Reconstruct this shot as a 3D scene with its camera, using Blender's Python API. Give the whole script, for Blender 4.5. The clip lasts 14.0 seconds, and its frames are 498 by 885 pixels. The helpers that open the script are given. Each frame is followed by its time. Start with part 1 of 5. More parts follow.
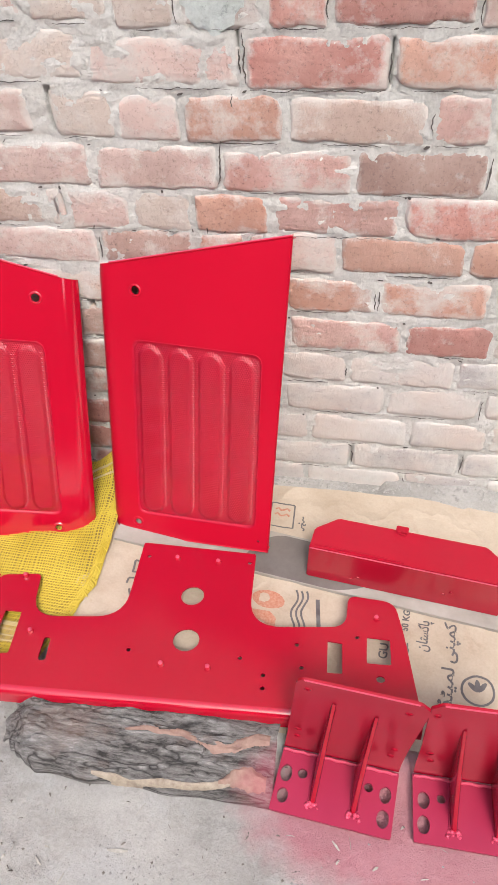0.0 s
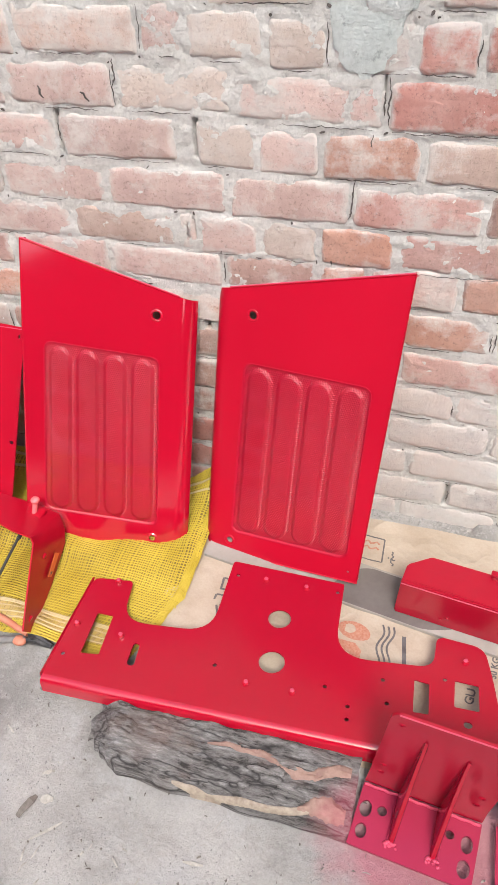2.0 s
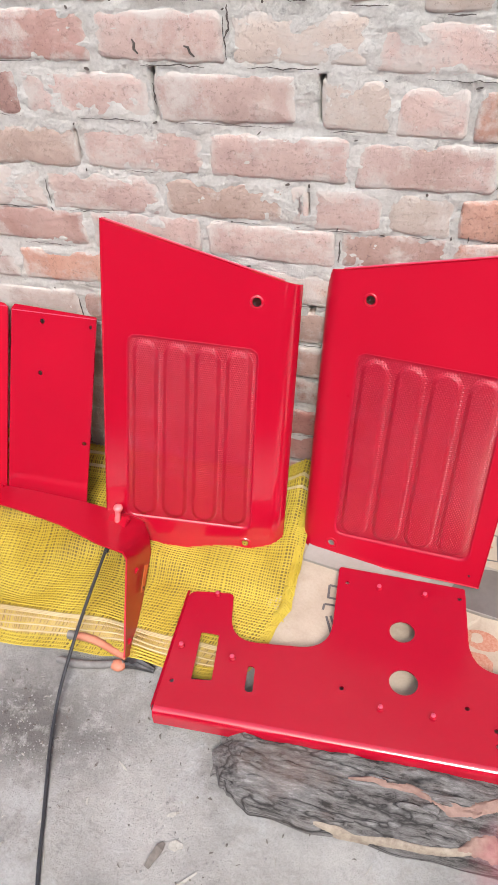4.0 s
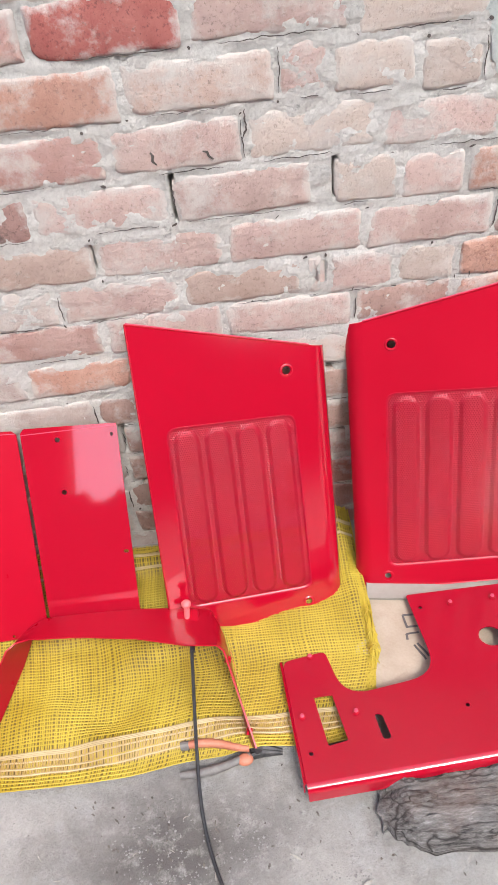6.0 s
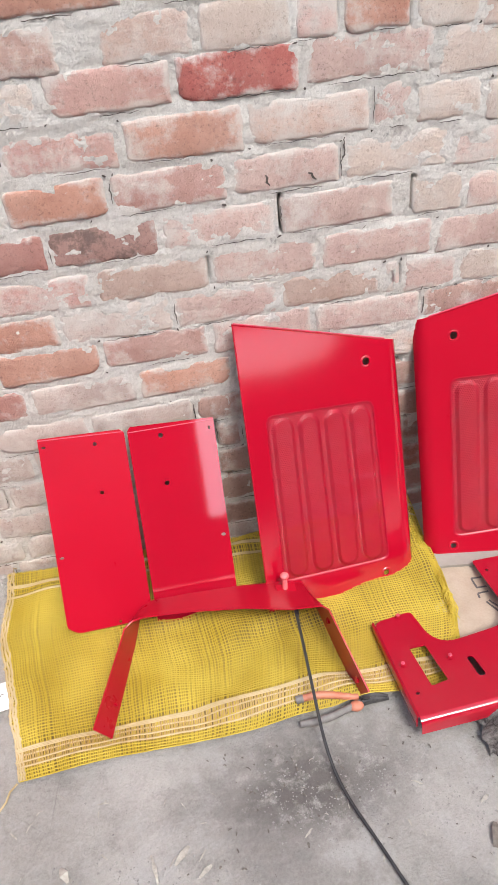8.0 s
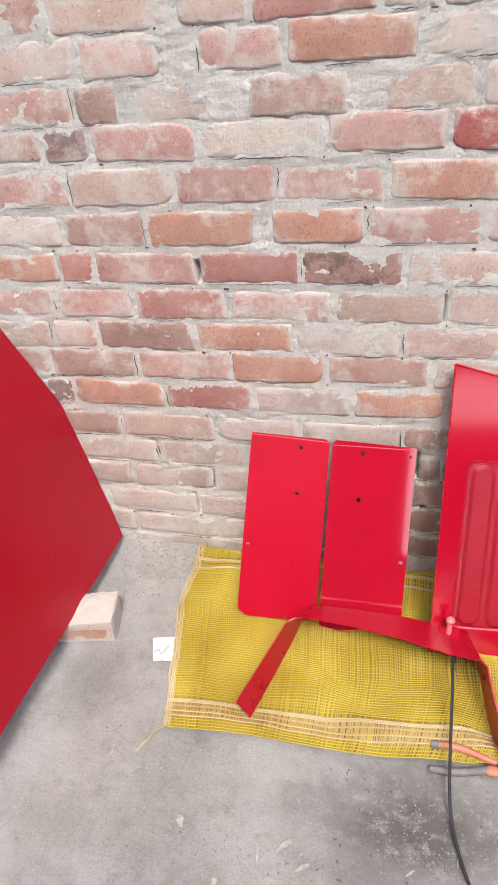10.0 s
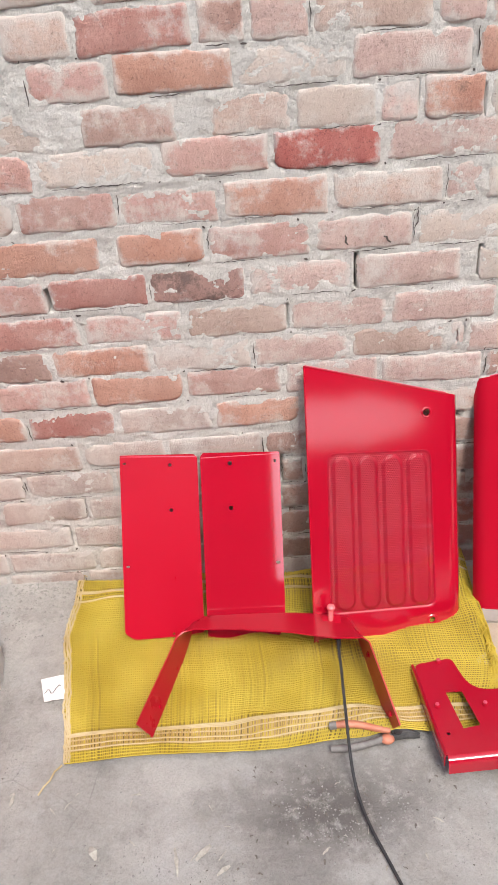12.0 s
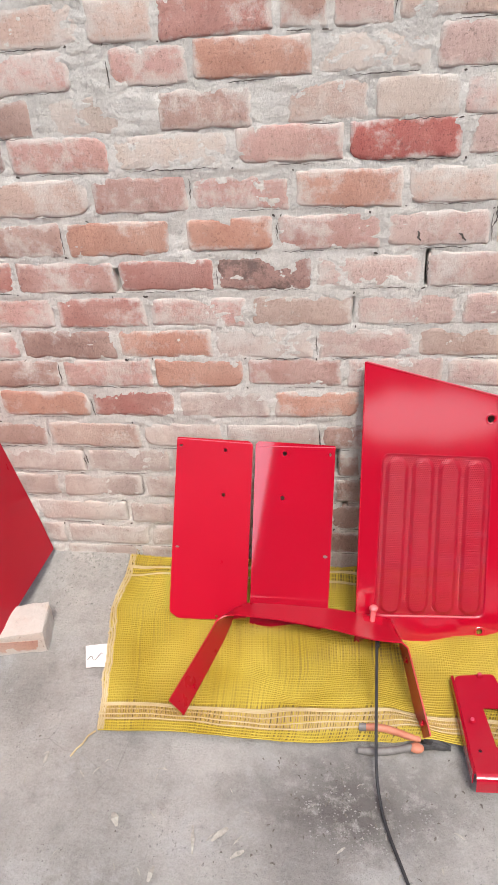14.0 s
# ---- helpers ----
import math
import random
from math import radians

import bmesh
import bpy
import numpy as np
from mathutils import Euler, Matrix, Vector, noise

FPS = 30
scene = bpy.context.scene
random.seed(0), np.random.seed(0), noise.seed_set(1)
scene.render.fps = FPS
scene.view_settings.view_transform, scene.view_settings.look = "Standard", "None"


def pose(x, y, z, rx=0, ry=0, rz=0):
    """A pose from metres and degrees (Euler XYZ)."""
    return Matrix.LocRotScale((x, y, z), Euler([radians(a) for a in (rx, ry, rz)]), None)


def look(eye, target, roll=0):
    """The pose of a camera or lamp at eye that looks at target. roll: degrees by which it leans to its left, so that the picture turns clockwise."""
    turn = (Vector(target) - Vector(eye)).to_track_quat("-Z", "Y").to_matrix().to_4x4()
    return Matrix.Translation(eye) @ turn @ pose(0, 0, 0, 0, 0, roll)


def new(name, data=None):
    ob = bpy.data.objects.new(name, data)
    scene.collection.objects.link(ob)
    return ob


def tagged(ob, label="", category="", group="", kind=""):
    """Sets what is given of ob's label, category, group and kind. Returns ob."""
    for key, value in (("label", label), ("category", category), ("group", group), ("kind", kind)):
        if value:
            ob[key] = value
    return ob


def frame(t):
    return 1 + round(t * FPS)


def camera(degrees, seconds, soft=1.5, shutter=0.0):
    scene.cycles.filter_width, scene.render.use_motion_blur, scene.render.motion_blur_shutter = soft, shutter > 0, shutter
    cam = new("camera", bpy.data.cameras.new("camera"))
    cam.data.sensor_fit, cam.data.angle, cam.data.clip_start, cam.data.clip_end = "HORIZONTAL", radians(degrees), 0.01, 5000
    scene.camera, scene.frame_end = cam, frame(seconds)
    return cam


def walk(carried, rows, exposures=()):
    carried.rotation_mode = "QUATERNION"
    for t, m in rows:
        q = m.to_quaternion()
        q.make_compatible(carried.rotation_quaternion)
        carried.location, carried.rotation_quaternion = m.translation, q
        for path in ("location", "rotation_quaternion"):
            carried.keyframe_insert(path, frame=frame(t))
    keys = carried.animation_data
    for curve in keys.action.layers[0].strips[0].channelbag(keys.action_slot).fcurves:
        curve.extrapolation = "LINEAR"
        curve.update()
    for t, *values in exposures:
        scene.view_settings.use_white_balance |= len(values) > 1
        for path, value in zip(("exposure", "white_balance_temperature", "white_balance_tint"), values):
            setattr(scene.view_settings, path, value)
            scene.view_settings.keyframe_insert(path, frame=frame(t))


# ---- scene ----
cam = camera(39.0, 14.0, 0.9)
PATH = [
    (0, (0.826, -1.169, 1.298), (0.531, 0.215, -0.115), -4.0),
    (0.5, (0.809, -1.181, 1.328), (0.481, 0.29, 0.012), -2.9),
    (1, (0.775, -1.196, 1.33), (0.443, 0.298, 0.042), -2.3),
    (1.5, (0.776, -1.199, 1.344), (0.459, 0.336, 0.102), -2.0),
    (2, (0.748, -1.207, 1.316), (0.275, 0.192, -0.033), -3.4),
    (2.5, (0.728, -1.201, 1.314), (0.153, 0.146, -0.049), -4.5),
    (3, (0.698, -1.147, 1.308), (0.126, 0.15, -0.103), -4.4),
    (3.2, (0.673, -1.107, 1.288), (0.06, 0.182, -0.112), -6.4),
    (5.3, (0.107, -1.125, 1.336), (0.13, 0.192, -0.169), -0.6),
    (5.5, (0.089, -1.127, 1.351), (0.063, 0.211, -0.135), -4.6),
    (6, (0.075, -1.151, 1.361), (0.078, 0.318, 0.004), -7.2),
    (6.5, (0.0, -1.278, 1.366), (0.03, 0.27, 0.1), -5.6),
    (7, (-0.058, -1.361, 1.385), (-0.074, 0.175, 0.105), -6.6),
    (7.5, (-0.167, -1.347, 1.406), (-0.102, 0.218, 0.162), -6.2),
    (8, (-0.235, -1.355, 1.399), (-0.096, 0.2, 0.149), -6.9),
    (8.5, (-0.12, -1.34, 1.421), (-0.3, 0.248, 0.219), -5.8),
    (9, (-0.059, -1.359, 1.435), (-0.535, 0.16, 0.224), -7.3),
    (9.2, (-0.075, -1.364, 1.44), (-0.567, 0.176, 0.263), -6.9),
    (11.3, (-0.341, -1.545, 1.416), (-0.42, 0.09, 0.268), -3.7),
    (11.5, (-0.322, -1.535, 1.414), (-0.325, 0.101, 0.263), -3.5),
    (12, (-0.209, -1.521, 1.398), (-0.275, 0.171, 0.334), -5.3),
    (12.5, (-0.04, -1.475, 1.407), (-0.253, 0.198, 0.33), -5.3),
    (13, (0.025, -1.476, 1.404), (-0.298, 0.214, 0.385), -7.1),
    (13.5, (-0.009, -1.484, 1.403), (-0.35, 0.185, 0.355), -6.4),
    (14, (-0.146, -1.504, 1.406), (-0.443, 0.148, 0.317), -4.8),
]
EXPOSURE = [(0, 1.13, 6450, 10), (0.5, 1.14, 6450, 10), (3.2, 1.13, 6400, 10), (5.3, 1.16, 6280, 10), (6.5, 1.06, 6320, 10), (7.5, 1.02, 6400, 10), (9, 1.05, 6400, 10),
            (11.3, 0.94, 6500, 10), (12.5, 0.99, 6500, 10), (14, 0.97, 6500, 10)]
walk(cam, [(t, look(eye, target, roll)) for t, eye, target, roll in PATH], EXPOSURE)

# ---- light: open shade under a bright hazy sky ----
world = bpy.data.worlds.new("sky")
scene.world = world
world.use_nodes = True
wn = world.node_tree.nodes
sky = wn.new("ShaderNodeTexSky")
sky.sky_type = "NISHITA"
sky.sun_disc = False
sky.sun_elevation, sky.sun_rotation = radians(55), radians(162)
sky.air_density, sky.dust_density = 1.0, 4.0
world.node_tree.links.new(sky.outputs[0], wn["Background"].inputs[0])
wn["Background"].inputs[1].default_value = 0.15
sun_data = bpy.data.lights.new("sun", "SUN")
sun_data.energy, sun_data.angle, sun_data.color = 1.5, radians(16), (1.0, 0.975, 0.945)
sun = new("sun", sun_data)
sun.matrix_world = look((1.4, -4.2, 6.4), (0, 0, 0))


# ---- materials ----
def material(name):
    m = bpy.data.materials.new(name)
    m.use_nodes = True
    return m, m.node_tree.nodes, m.node_tree.links, m.node_tree.nodes["Principled BSDF"]


def noise_node(n, l, scale, detail=6.0, rough=0.6, coord=None):
    t = n.new("ShaderNodeTexNoise")
    t.inputs["Scale"].default_value, t.inputs["Detail"].default_value, t.inputs["Roughness"].default_value = scale, detail, rough
    if coord:
        l.new(coord, t.inputs["Vector"])
    return t.outputs["Fac"]


def ramp(n, l, fac, *stops):
    r = n.new("ShaderNodeValToRGB")
    while len(r.color_ramp.elements) < len(stops):
        r.color_ramp.elements.new(0.5)
    for e, (at, col) in zip(r.color_ramp.elements, stops):
        e.position, e.color = at, (*col, 1) if len(col) == 3 else col
    l.new(fac, r.inputs[0])
    return r.outputs[0]


def mix(n, l, fac, a, b, mode="MIX"):
    x = n.new("ShaderNodeMix")
    x.data_type, x.blend_type = "RGBA", mode
    for sock, v in ((x.inputs[0], fac), (x.inputs[6], a), (x.inputs[7], b)):
        if isinstance(v, (int, float)):
            sock.default_value = v
        elif isinstance(v, tuple):
            sock.default_value = (*v, 1)
        else:
            l.new(v, sock)
    return x.outputs[2]


def bump(n, l, bsdf, height, strength, distance):
    b = n.new("ShaderNodeBump")
    b.inputs["Strength"].default_value, b.inputs["Distance"].default_value = strength, distance
    l.new(height, b.inputs["Height"])
    l.new(b.outputs[0], bsdf.inputs["Normal"])


def noise_vector(n, l, scale, coord):
    t = n.new("ShaderNodeTexNoise")
    t.inputs["Scale"].default_value, t.inputs["Detail"].default_value = scale, 4.0
    l.new(coord, t.inputs["Vector"])
    return t.outputs["Color"]


def place(n):
    return n.new("ShaderNodeNewGeometry").outputs["Position"]


G1 = (0.0, 0.0, 0.0)
G2 = (1.0, 1.0, 1.0)
MORTAR = ((0.42, 0.412, 0.382), (0.65, 0.64, 0.602))


def mortar_material(name, dark, light):
    m, n, l, b = material(name)
    p = place(n)
    big, fine = noise_node(n, l, 7, 8, 0.65, p), noise_node(n, l, 140, 5, 0.7, p)
    c = ramp(n, l, big, (0.3, dark), (0.7, light))
    c = mix(n, l, 0.28, c, ramp(n, l, fine, (0.30, tuple(v * 0.62 for v in dark)), (0.58, light)))
    # Random dark specks paint the shade of the lumpy mortar relief.
    relief_dark = noise_node(n, l, 40, 9, 0.75, p)
    c = mix(n, l, ramp(n, l, relief_dark, (0.33, (0.6, 0.6, 0.6)), (0.43, G1)), c, tuple(v * 0.45 for v in dark))
    l.new(c, b.inputs["Base Color"])
    b.inputs["Roughness"].default_value = 0.92
    h = mix(n, l, 0.5, noise_node(n, l, 38, 10, 0.78, p), noise_node(n, l, 160, 8, 0.75, p))
    bump(n, l, b, h, 1.0, 0.010)
    return m


def brick_material(name, low, high, wash, sooty=0.0):
    """Fired clay with a per-brick shade; a thin cement bloom lies softly over its arrises and parts of its face (wash: share covered)."""
    m, n, l, b = material(name)
    p = place(n)
    info = n.new("ShaderNodeObjectInfo").outputs["Random"]
    body = mix(n, l, 0.3, noise_node(n, l, 8, 8, 0.66, p), noise_node(n, l, 70, 6, 0.75, p))
    c = ramp(n, l, body, (0.36, low), (0.50, tuple((u + v) / 2 for u, v in zip(low, high))), (0.63, high))
    hue = n.new("ShaderNodeHueSaturation")
    shift = n.new("ShaderNodeMapRange")
    l.new(info, shift.inputs[0])
    shift.inputs[3].default_value, shift.inputs[4].default_value = 0.84, 1.14
    l.new(shift.outputs[0], hue.inputs["Value"])
    l.new(c, hue.inputs["Color"])
    c = hue.outputs[0]
    pits = noise_node(n, l, 170, 5, 0.75, p)
    c = mix(n, l, ramp(n, l, pits, (0.34, (0.75, 0.75, 0.75)), (0.45, G1)), c, tuple(v * 0.4 for v in low))
    # nearness to the brick's arris, from its own box
    edge = n.new("ShaderNodeSeparateXYZ")
    l.new(n.new("ShaderNodeTexCoord").outputs["Generated"], edge.inputs[0])
    near = []
    for axis, size in (("X", 2.9), ("Z", 1.0)):
        a = n.new("ShaderNodeMath")
        a.operation = "PINGPONG"
        l.new(edge.outputs[axis], a.inputs[0])
        a.inputs[1].default_value = 0.5
        k = n.new("ShaderNodeMath")
        k.operation = "MULTIPLY"
        l.new(a.outputs[0], k.inputs[0])
        k.inputs[1].default_value = size
        near.append(k.outputs[0])
    low_edge = n.new("ShaderNodeMath")
    low_edge.operation = "MINIMUM"
    l.new(near[0], low_edge.inputs[0])
    l.new(near[1], low_edge.inputs[1])
    rim = n.new("ShaderNodeMapRange")
    l.new(low_edge.outputs[0], rim.inputs[0])
    rim.inputs[1].default_value, rim.inputs[2].default_value, rim.inputs[3].default_value, rim.inputs[4].default_value = 0.0, 0.22, 0.15, 0.0
    patch = n.new("ShaderNodeMath")
    patch.operation = "MULTIPLY_ADD"
    l.new(info, patch.inputs[0])
    patch.inputs[1].default_value = 0.10
    l.new(noise_node(n, l, 10, 11, 0.72, p), patch.inputs[2])
    total = n.new("ShaderNodeMath")
    total.operation = "ADD"
    l.new(patch.outputs[0], total.inputs[0])
    l.new(rim.outputs[0], total.inputs[1])
    at = 0.60 - 0.24 * wash
    cement = mix(n, l, noise_node(n, l, 60, 6, 0.65, p), MORTAR[0], MORTAR[1])
    c = mix(n, l, ramp(n, l, total.outputs[0], (at, G1), (at + 0.06, (0.38, 0.38, 0.38)), (at + 0.14, (0.82, 0.82, 0.82))), c, cement)
    dust = noise_node(n, l, 6, 6, 0.6, p)
    c = mix(n, l, ramp(n, l, dust, (0.36, (0.04, 0.04, 0.04)), (0.68, (0.14 + 1.2 * max(0.0, wash),) * 3)), c, (0.53, 0.44, 0.385))
    soot = noise_node(n, l, 11, 10, 0.75, p)
    c = mix(n, l, ramp(n, l, soot, (0.30 + sooty, (0.55 + 2 * sooty,) * 3), (0.38 + sooty, G1)), c, (0.10, 0.075, 0.065))
    l.new(c, b.inputs["Base Color"])
    b.inputs["Roughness"].default_value = 0.92
    h = mix(n, l, 0.5, noise_node(n, l, 34, 11, 0.78, p), noise_node(n, l, 150, 8, 0.75, p))
    bump(n, l, b, h, 0.9, 0.008)
    return m


def paint_material(name, base, rough, peel=0.25, coat=0.0, shine=0.4):
    m, n, l, b = material(name)
    p = place(n)
    c = ramp(n, l, noise_node(n, l, 3.5, 4, 0.5, p), (0.3, tuple(v * 0.88 for v in base)), (0.7, base))
    l.new(c, b.inputs["Base Color"])
    r = n.new("ShaderNodeMapRange")
    l.new(noise_node(n, l, 7, 6, 0.65, p), r.inputs[0])
    r.inputs[1].default_value, r.inputs[2].default_value = 0.3, 0.7
    r.inputs[3].default_value, r.inputs[4].default_value = rough * 0.9, rough * 1.15
    l.new(r.outputs[0], b.inputs["Roughness"])
    b.inputs["Specular IOR Level"].default_value = shine
    b.inputs["Coat Weight"].default_value, b.inputs["Coat Roughness"].default_value, b.inputs["Coat IOR"].default_value = coat, rough * 0.8, 1.9
    bump(n, l, b, mix(n, l, 0.85, noise_node(n, l, 300, 2, 0.5, p), noise_node(n, l, 9, 3, 0.5, p)), peel, 0.0007)
    return m


def plain_material(name, low, high, scale=40, rough=0.7, relief=0.4, depth=0.001, metal=0.0):
    m, n, l, b = material(name)
    p = place(n)
    f = noise_node(n, l, scale, 6, 0.65, p)
    l.new(ramp(n, l, f, (0.3, low), (0.7, high)), b.inputs["Base Color"])
    b.inputs["Roughness"].default_value, b.inputs["Metallic"].default_value = rough, metal
    bump(n, l, b, f, relief, depth)
    return m


BRICK = {
    "p": brick_material("brick_pink", (0.346, 0.175, 0.147), (0.505, 0.304, 0.269), 0.24),
    "r": brick_material("brick_red", (0.317, 0.113, 0.092), (0.465, 0.221, 0.187), 0.14),
    "R": brick_material("brick_deep_red", (0.307, 0.061, 0.051), (0.426, 0.138, 0.117), 0.0),
    "o": brick_material("brick_orange", (0.366, 0.169, 0.120), (0.515, 0.285, 0.208), 0.16),
    "t": brick_material("brick_tan", (0.356, 0.245, 0.201), (0.495, 0.374, 0.314), 0.30),
    "c": brick_material("brick_cream", (0.416, 0.349, 0.294), (0.564, 0.492, 0.431), 0.35),
    "b": brick_material("brick_brown", (0.257, 0.147, 0.120), (0.406, 0.266, 0.225), 0.18),
    "q": brick_material("brick_pale_pink", (0.396, 0.270, 0.238), (0.564, 0.418, 0.377), 0.28),
    "w": brick_material("brick_whitewashed", (0.376, 0.360, 0.351), (0.495, 0.480, 0.475), 0.6),
    "k": brick_material("brick_dark", (0.119, 0.079, 0.076), (0.327, 0.206, 0.182), 0.10),
    "s": brick_material("brick_sooty", (0.277, 0.152, 0.130), (0.416, 0.256, 0.223), -0.1, 0.11),
    "g": brick_material("brick_cement_washed", (0.327, 0.261, 0.233), (0.455, 0.379, 0.345), 0.42),
}
mortar = mortar_material("mortar", *MORTAR)
plaster = mortar_material("grey_green_plaster", (0.43, 0.475, 0.455), (0.57, 0.615, 0.59))
red_paint = paint_material("red_enamel", (0.39, 0.0027, 0.018), 0.10, 0.12, 0.5)
red_gloss = paint_material("red_enamel_glossy", (0.39, 0.0027, 0.018), 0.05, 0.12, 1.0)
red_dull = paint_material("red_enamel_satin", (0.39, 0.0027, 0.018), 0.30, 0.15, 0.0, 0.25)
crimson = paint_material("crimson_enamel", (0.315, 0.0022, 0.0165), 0.18, 0.1, 0.15)
grille_red = paint_material("crimson_grille_enamel", (0.36, 0.0030, 0.022), 0.32, 0.1, 0.0)
crimson_dry = paint_material("crimson_dry_overspray", (0.28, 0.010, 0.044), 0.42, 0.6)
# Pale pink for oversprayed welds, and for highlights painted along edges and studs.
edge_pink = paint_material("pink_overspray_and_highlight", (0.52, 0.055, 0.11), 0.4, 0.6)


def overspray(n, l, p, c):
    """Crimson paint mist that settled round the brackets."""
    at = n.new("ShaderNodeMapping")
    at.inputs["Scale"].default_value, at.inputs["Location"].default_value = (1 / 0.26, 1 / 0.125, 0), (-0.962 / 0.26, 0.762 / 0.125, 0)
    l.new(p, at.inputs["Vector"])
    far = n.new("ShaderNodeVectorMath")
    far.operation = "LENGTH"
    l.new(at.outputs[0], far.inputs[0])
    worn = n.new("ShaderNodeMath")
    worn.operation = "MULTIPLY_ADD"
    l.new(noise_node(n, l, 22, 6, 0.6, p), worn.inputs[0])
    worn.inputs[1].default_value = 0.5
    l.new(far.outputs["Value"], worn.inputs[2])
    return mix(n, l, spread(n, l, worn.outputs[0]), c, (0.36, 0.04, 0.085))


def spread(n, l, far):
    r = n.new("ShaderNodeMapRange")
    l.new(far, r.inputs[0])
    r.inputs[1].default_value, r.inputs[2].default_value, r.inputs[3].default_value, r.inputs[4].default_value = 1.0, 1.45, 0.55, 0.0
    return r.outputs[0]


def ground_material():
    m, n, l, b = material("dusty_grey_ground")
    p = place(n)
    big, mid, fine = noise_node(n, l, 2.6, 8, 0.6, p), noise_node(n, l, 14, 10, 0.72, p), noise_node(n, l, 150, 6, 0.75, p)
    c = ramp(n, l, big, (0.36, (0.192, 0.183, 0.169)), (0.5, (0.282, 0.271, 0.252)), (0.62, (0.358, 0.346, 0.324)))
    c = mix(n, l, ramp(n, l, mid, (0.32, (0.55, 0.55, 0.55)), (0.47, G1)), c, (0.15, 0.146, 0.138))
    c = mix(n, l, ramp(n, l, noise_node(n, l, 7, 9, 0.7, p), (0.52, G1), (0.62, (0.75, 0.75, 0.75))), c, (0.33, 0.325, 0.315))
    c = mix(n, l, 0.16, c, ramp(n, l, fine, (0.32, (0.09, 0.085, 0.08)), (0.62, (0.44, 0.435, 0.42))))
    c = mix(n, l, ramp(n, l, noise_node(n, l, 26, 10, 0.8, p), (0.28, (0.45, 0.45, 0.45)), (0.36, G1)), c, (0.075, 0.071, 0.066))
    crack = n.new("ShaderNodeTexVoronoi")
    crack.feature = "DISTANCE_TO_EDGE"
    crack.inputs["Scale"].default_value = 5.5
    warp = mix(n, l, 0.12, p, n.new("ShaderNodeTexNoise").outputs["Color"])
    l.new(warp, crack.inputs["Vector"])
    lines = ramp(n, l, crack.outputs["Distance"], (0.0, G2), (0.009, G1))
    sparse = ramp(n, l, noise_node(n, l, 4, 3, 0.5, p), (0.58, G1), (0.68, (0.40, 0.40, 0.40)))
    c = mix(n, l, mix(n, l, 1.0, lines, sparse, "MULTIPLY"), c, (0.10, 0.095, 0.09))
    spill = n.new("ShaderNodeMapping")
    spill.inputs["Scale"].default_value, spill.inputs["Location"].default_value = (1 / 0.30, 1 / 0.13, 0), (0.055 / 0.30, 0.64 / 0.13, 0)
    ragged = n.new("ShaderNodeVectorMath")
    ragged.operation = "MULTIPLY_ADD"
    l.new(noise_vector(n, l, 9, p), ragged.inputs[0])
    ragged.inputs[1].default_value = (0.16, 0.14, 0.0)
    l.new(p, ragged.inputs[2])
    l.new(ragged.outputs[0], spill.inputs["Vector"])
    reach = n.new("ShaderNodeVectorMath")
    reach.operation = "LENGTH"
    l.new(spill.outputs[0], reach.inputs[0])
    heap = mix(n, l, 1.0, ramp(n, l, reach.outputs["Value"], (0.2, (0.85, 0.85, 0.85)), (1.15, G1)), ramp(n, l, noise_node(n, l, 34, 9, 0.75, p), (0.36, G1), (0.50, G2)), "MULTIPLY")
    c = mix(n, l, heap, c, (0.085, 0.078, 0.072))
    c = overspray(n, l, p, c)
    l.new(c, b.inputs["Base Color"])
    b.inputs["Roughness"].default_value = 0.95
    bump(n, l, b, mix(n, l, 0.2, noise_node(n, l, 18, 11, 0.72, p), fine), 1.0, 0.012)
    return m


ground_mat = ground_material()


# ---- building helpers ----
def mesh_object(name, verts, faces, mat, parent=None, smooth=False):
    me = bpy.data.meshes.new(name)
    me.from_pydata([tuple(v) for v in verts], [], faces)
    me.materials.append(mat)
    if smooth:
        me.polygons.foreach_set("use_smooth", [True] * len(me.polygons))
    me.update()
    ob = new(name, me)
    ob.parent = parent
    return ob


def part(name, bm, mat, parent=None, label="", smooth=False):
    bmesh.ops.recalc_face_normals(bm, faces=bm.faces[:])
    me = bpy.data.meshes.new(name)
    bm.to_mesh(me)
    bm.free()
    me.materials.append(mat)
    if smooth:
        me.polygons.foreach_set("use_smooth", [True] * len(me.polygons))
        me.set_sharp_from_angle(angle=radians(42))
    ob = new(name, me)
    ob.parent = parent
    if label:
        tagged(ob, label)
    return ob


def thing(name, label, category, m=None, group=""):
    ob = new(name)
    ob.empty_display_size = 0.05
    if m:
        ob.matrix_world = m
    return tagged(ob, label, category, group)


def frame_from(o, toward, up):
    """A pose with x from o toward the second point and y toward the third, z out of that plane."""
    o = Vector(o)
    u = (Vector(toward) - o).normalized()
    v = Vector(up) - o
    v = (v - v.dot(u) * u).normalized()
    w = u.cross(v)
    return Matrix(((u.x, v.x, w.x, o.x), (u.y, v.y, w.y, o.y), (u.z, v.z, w.z, o.z), (0, 0, 0, 1)))


def circle(x, y, r, k=16, ry=None, turn=0.0):
    ry, out = ry or r, []
    for i in range(k):
        a = 2 * math.pi * i / k
        dx, dy = r * math.cos(a), ry * math.sin(a)
        out.append((x + dx * math.cos(turn) - dy * math.sin(turn), y + dx * math.sin(turn) + dy * math.cos(turn)))
    return out


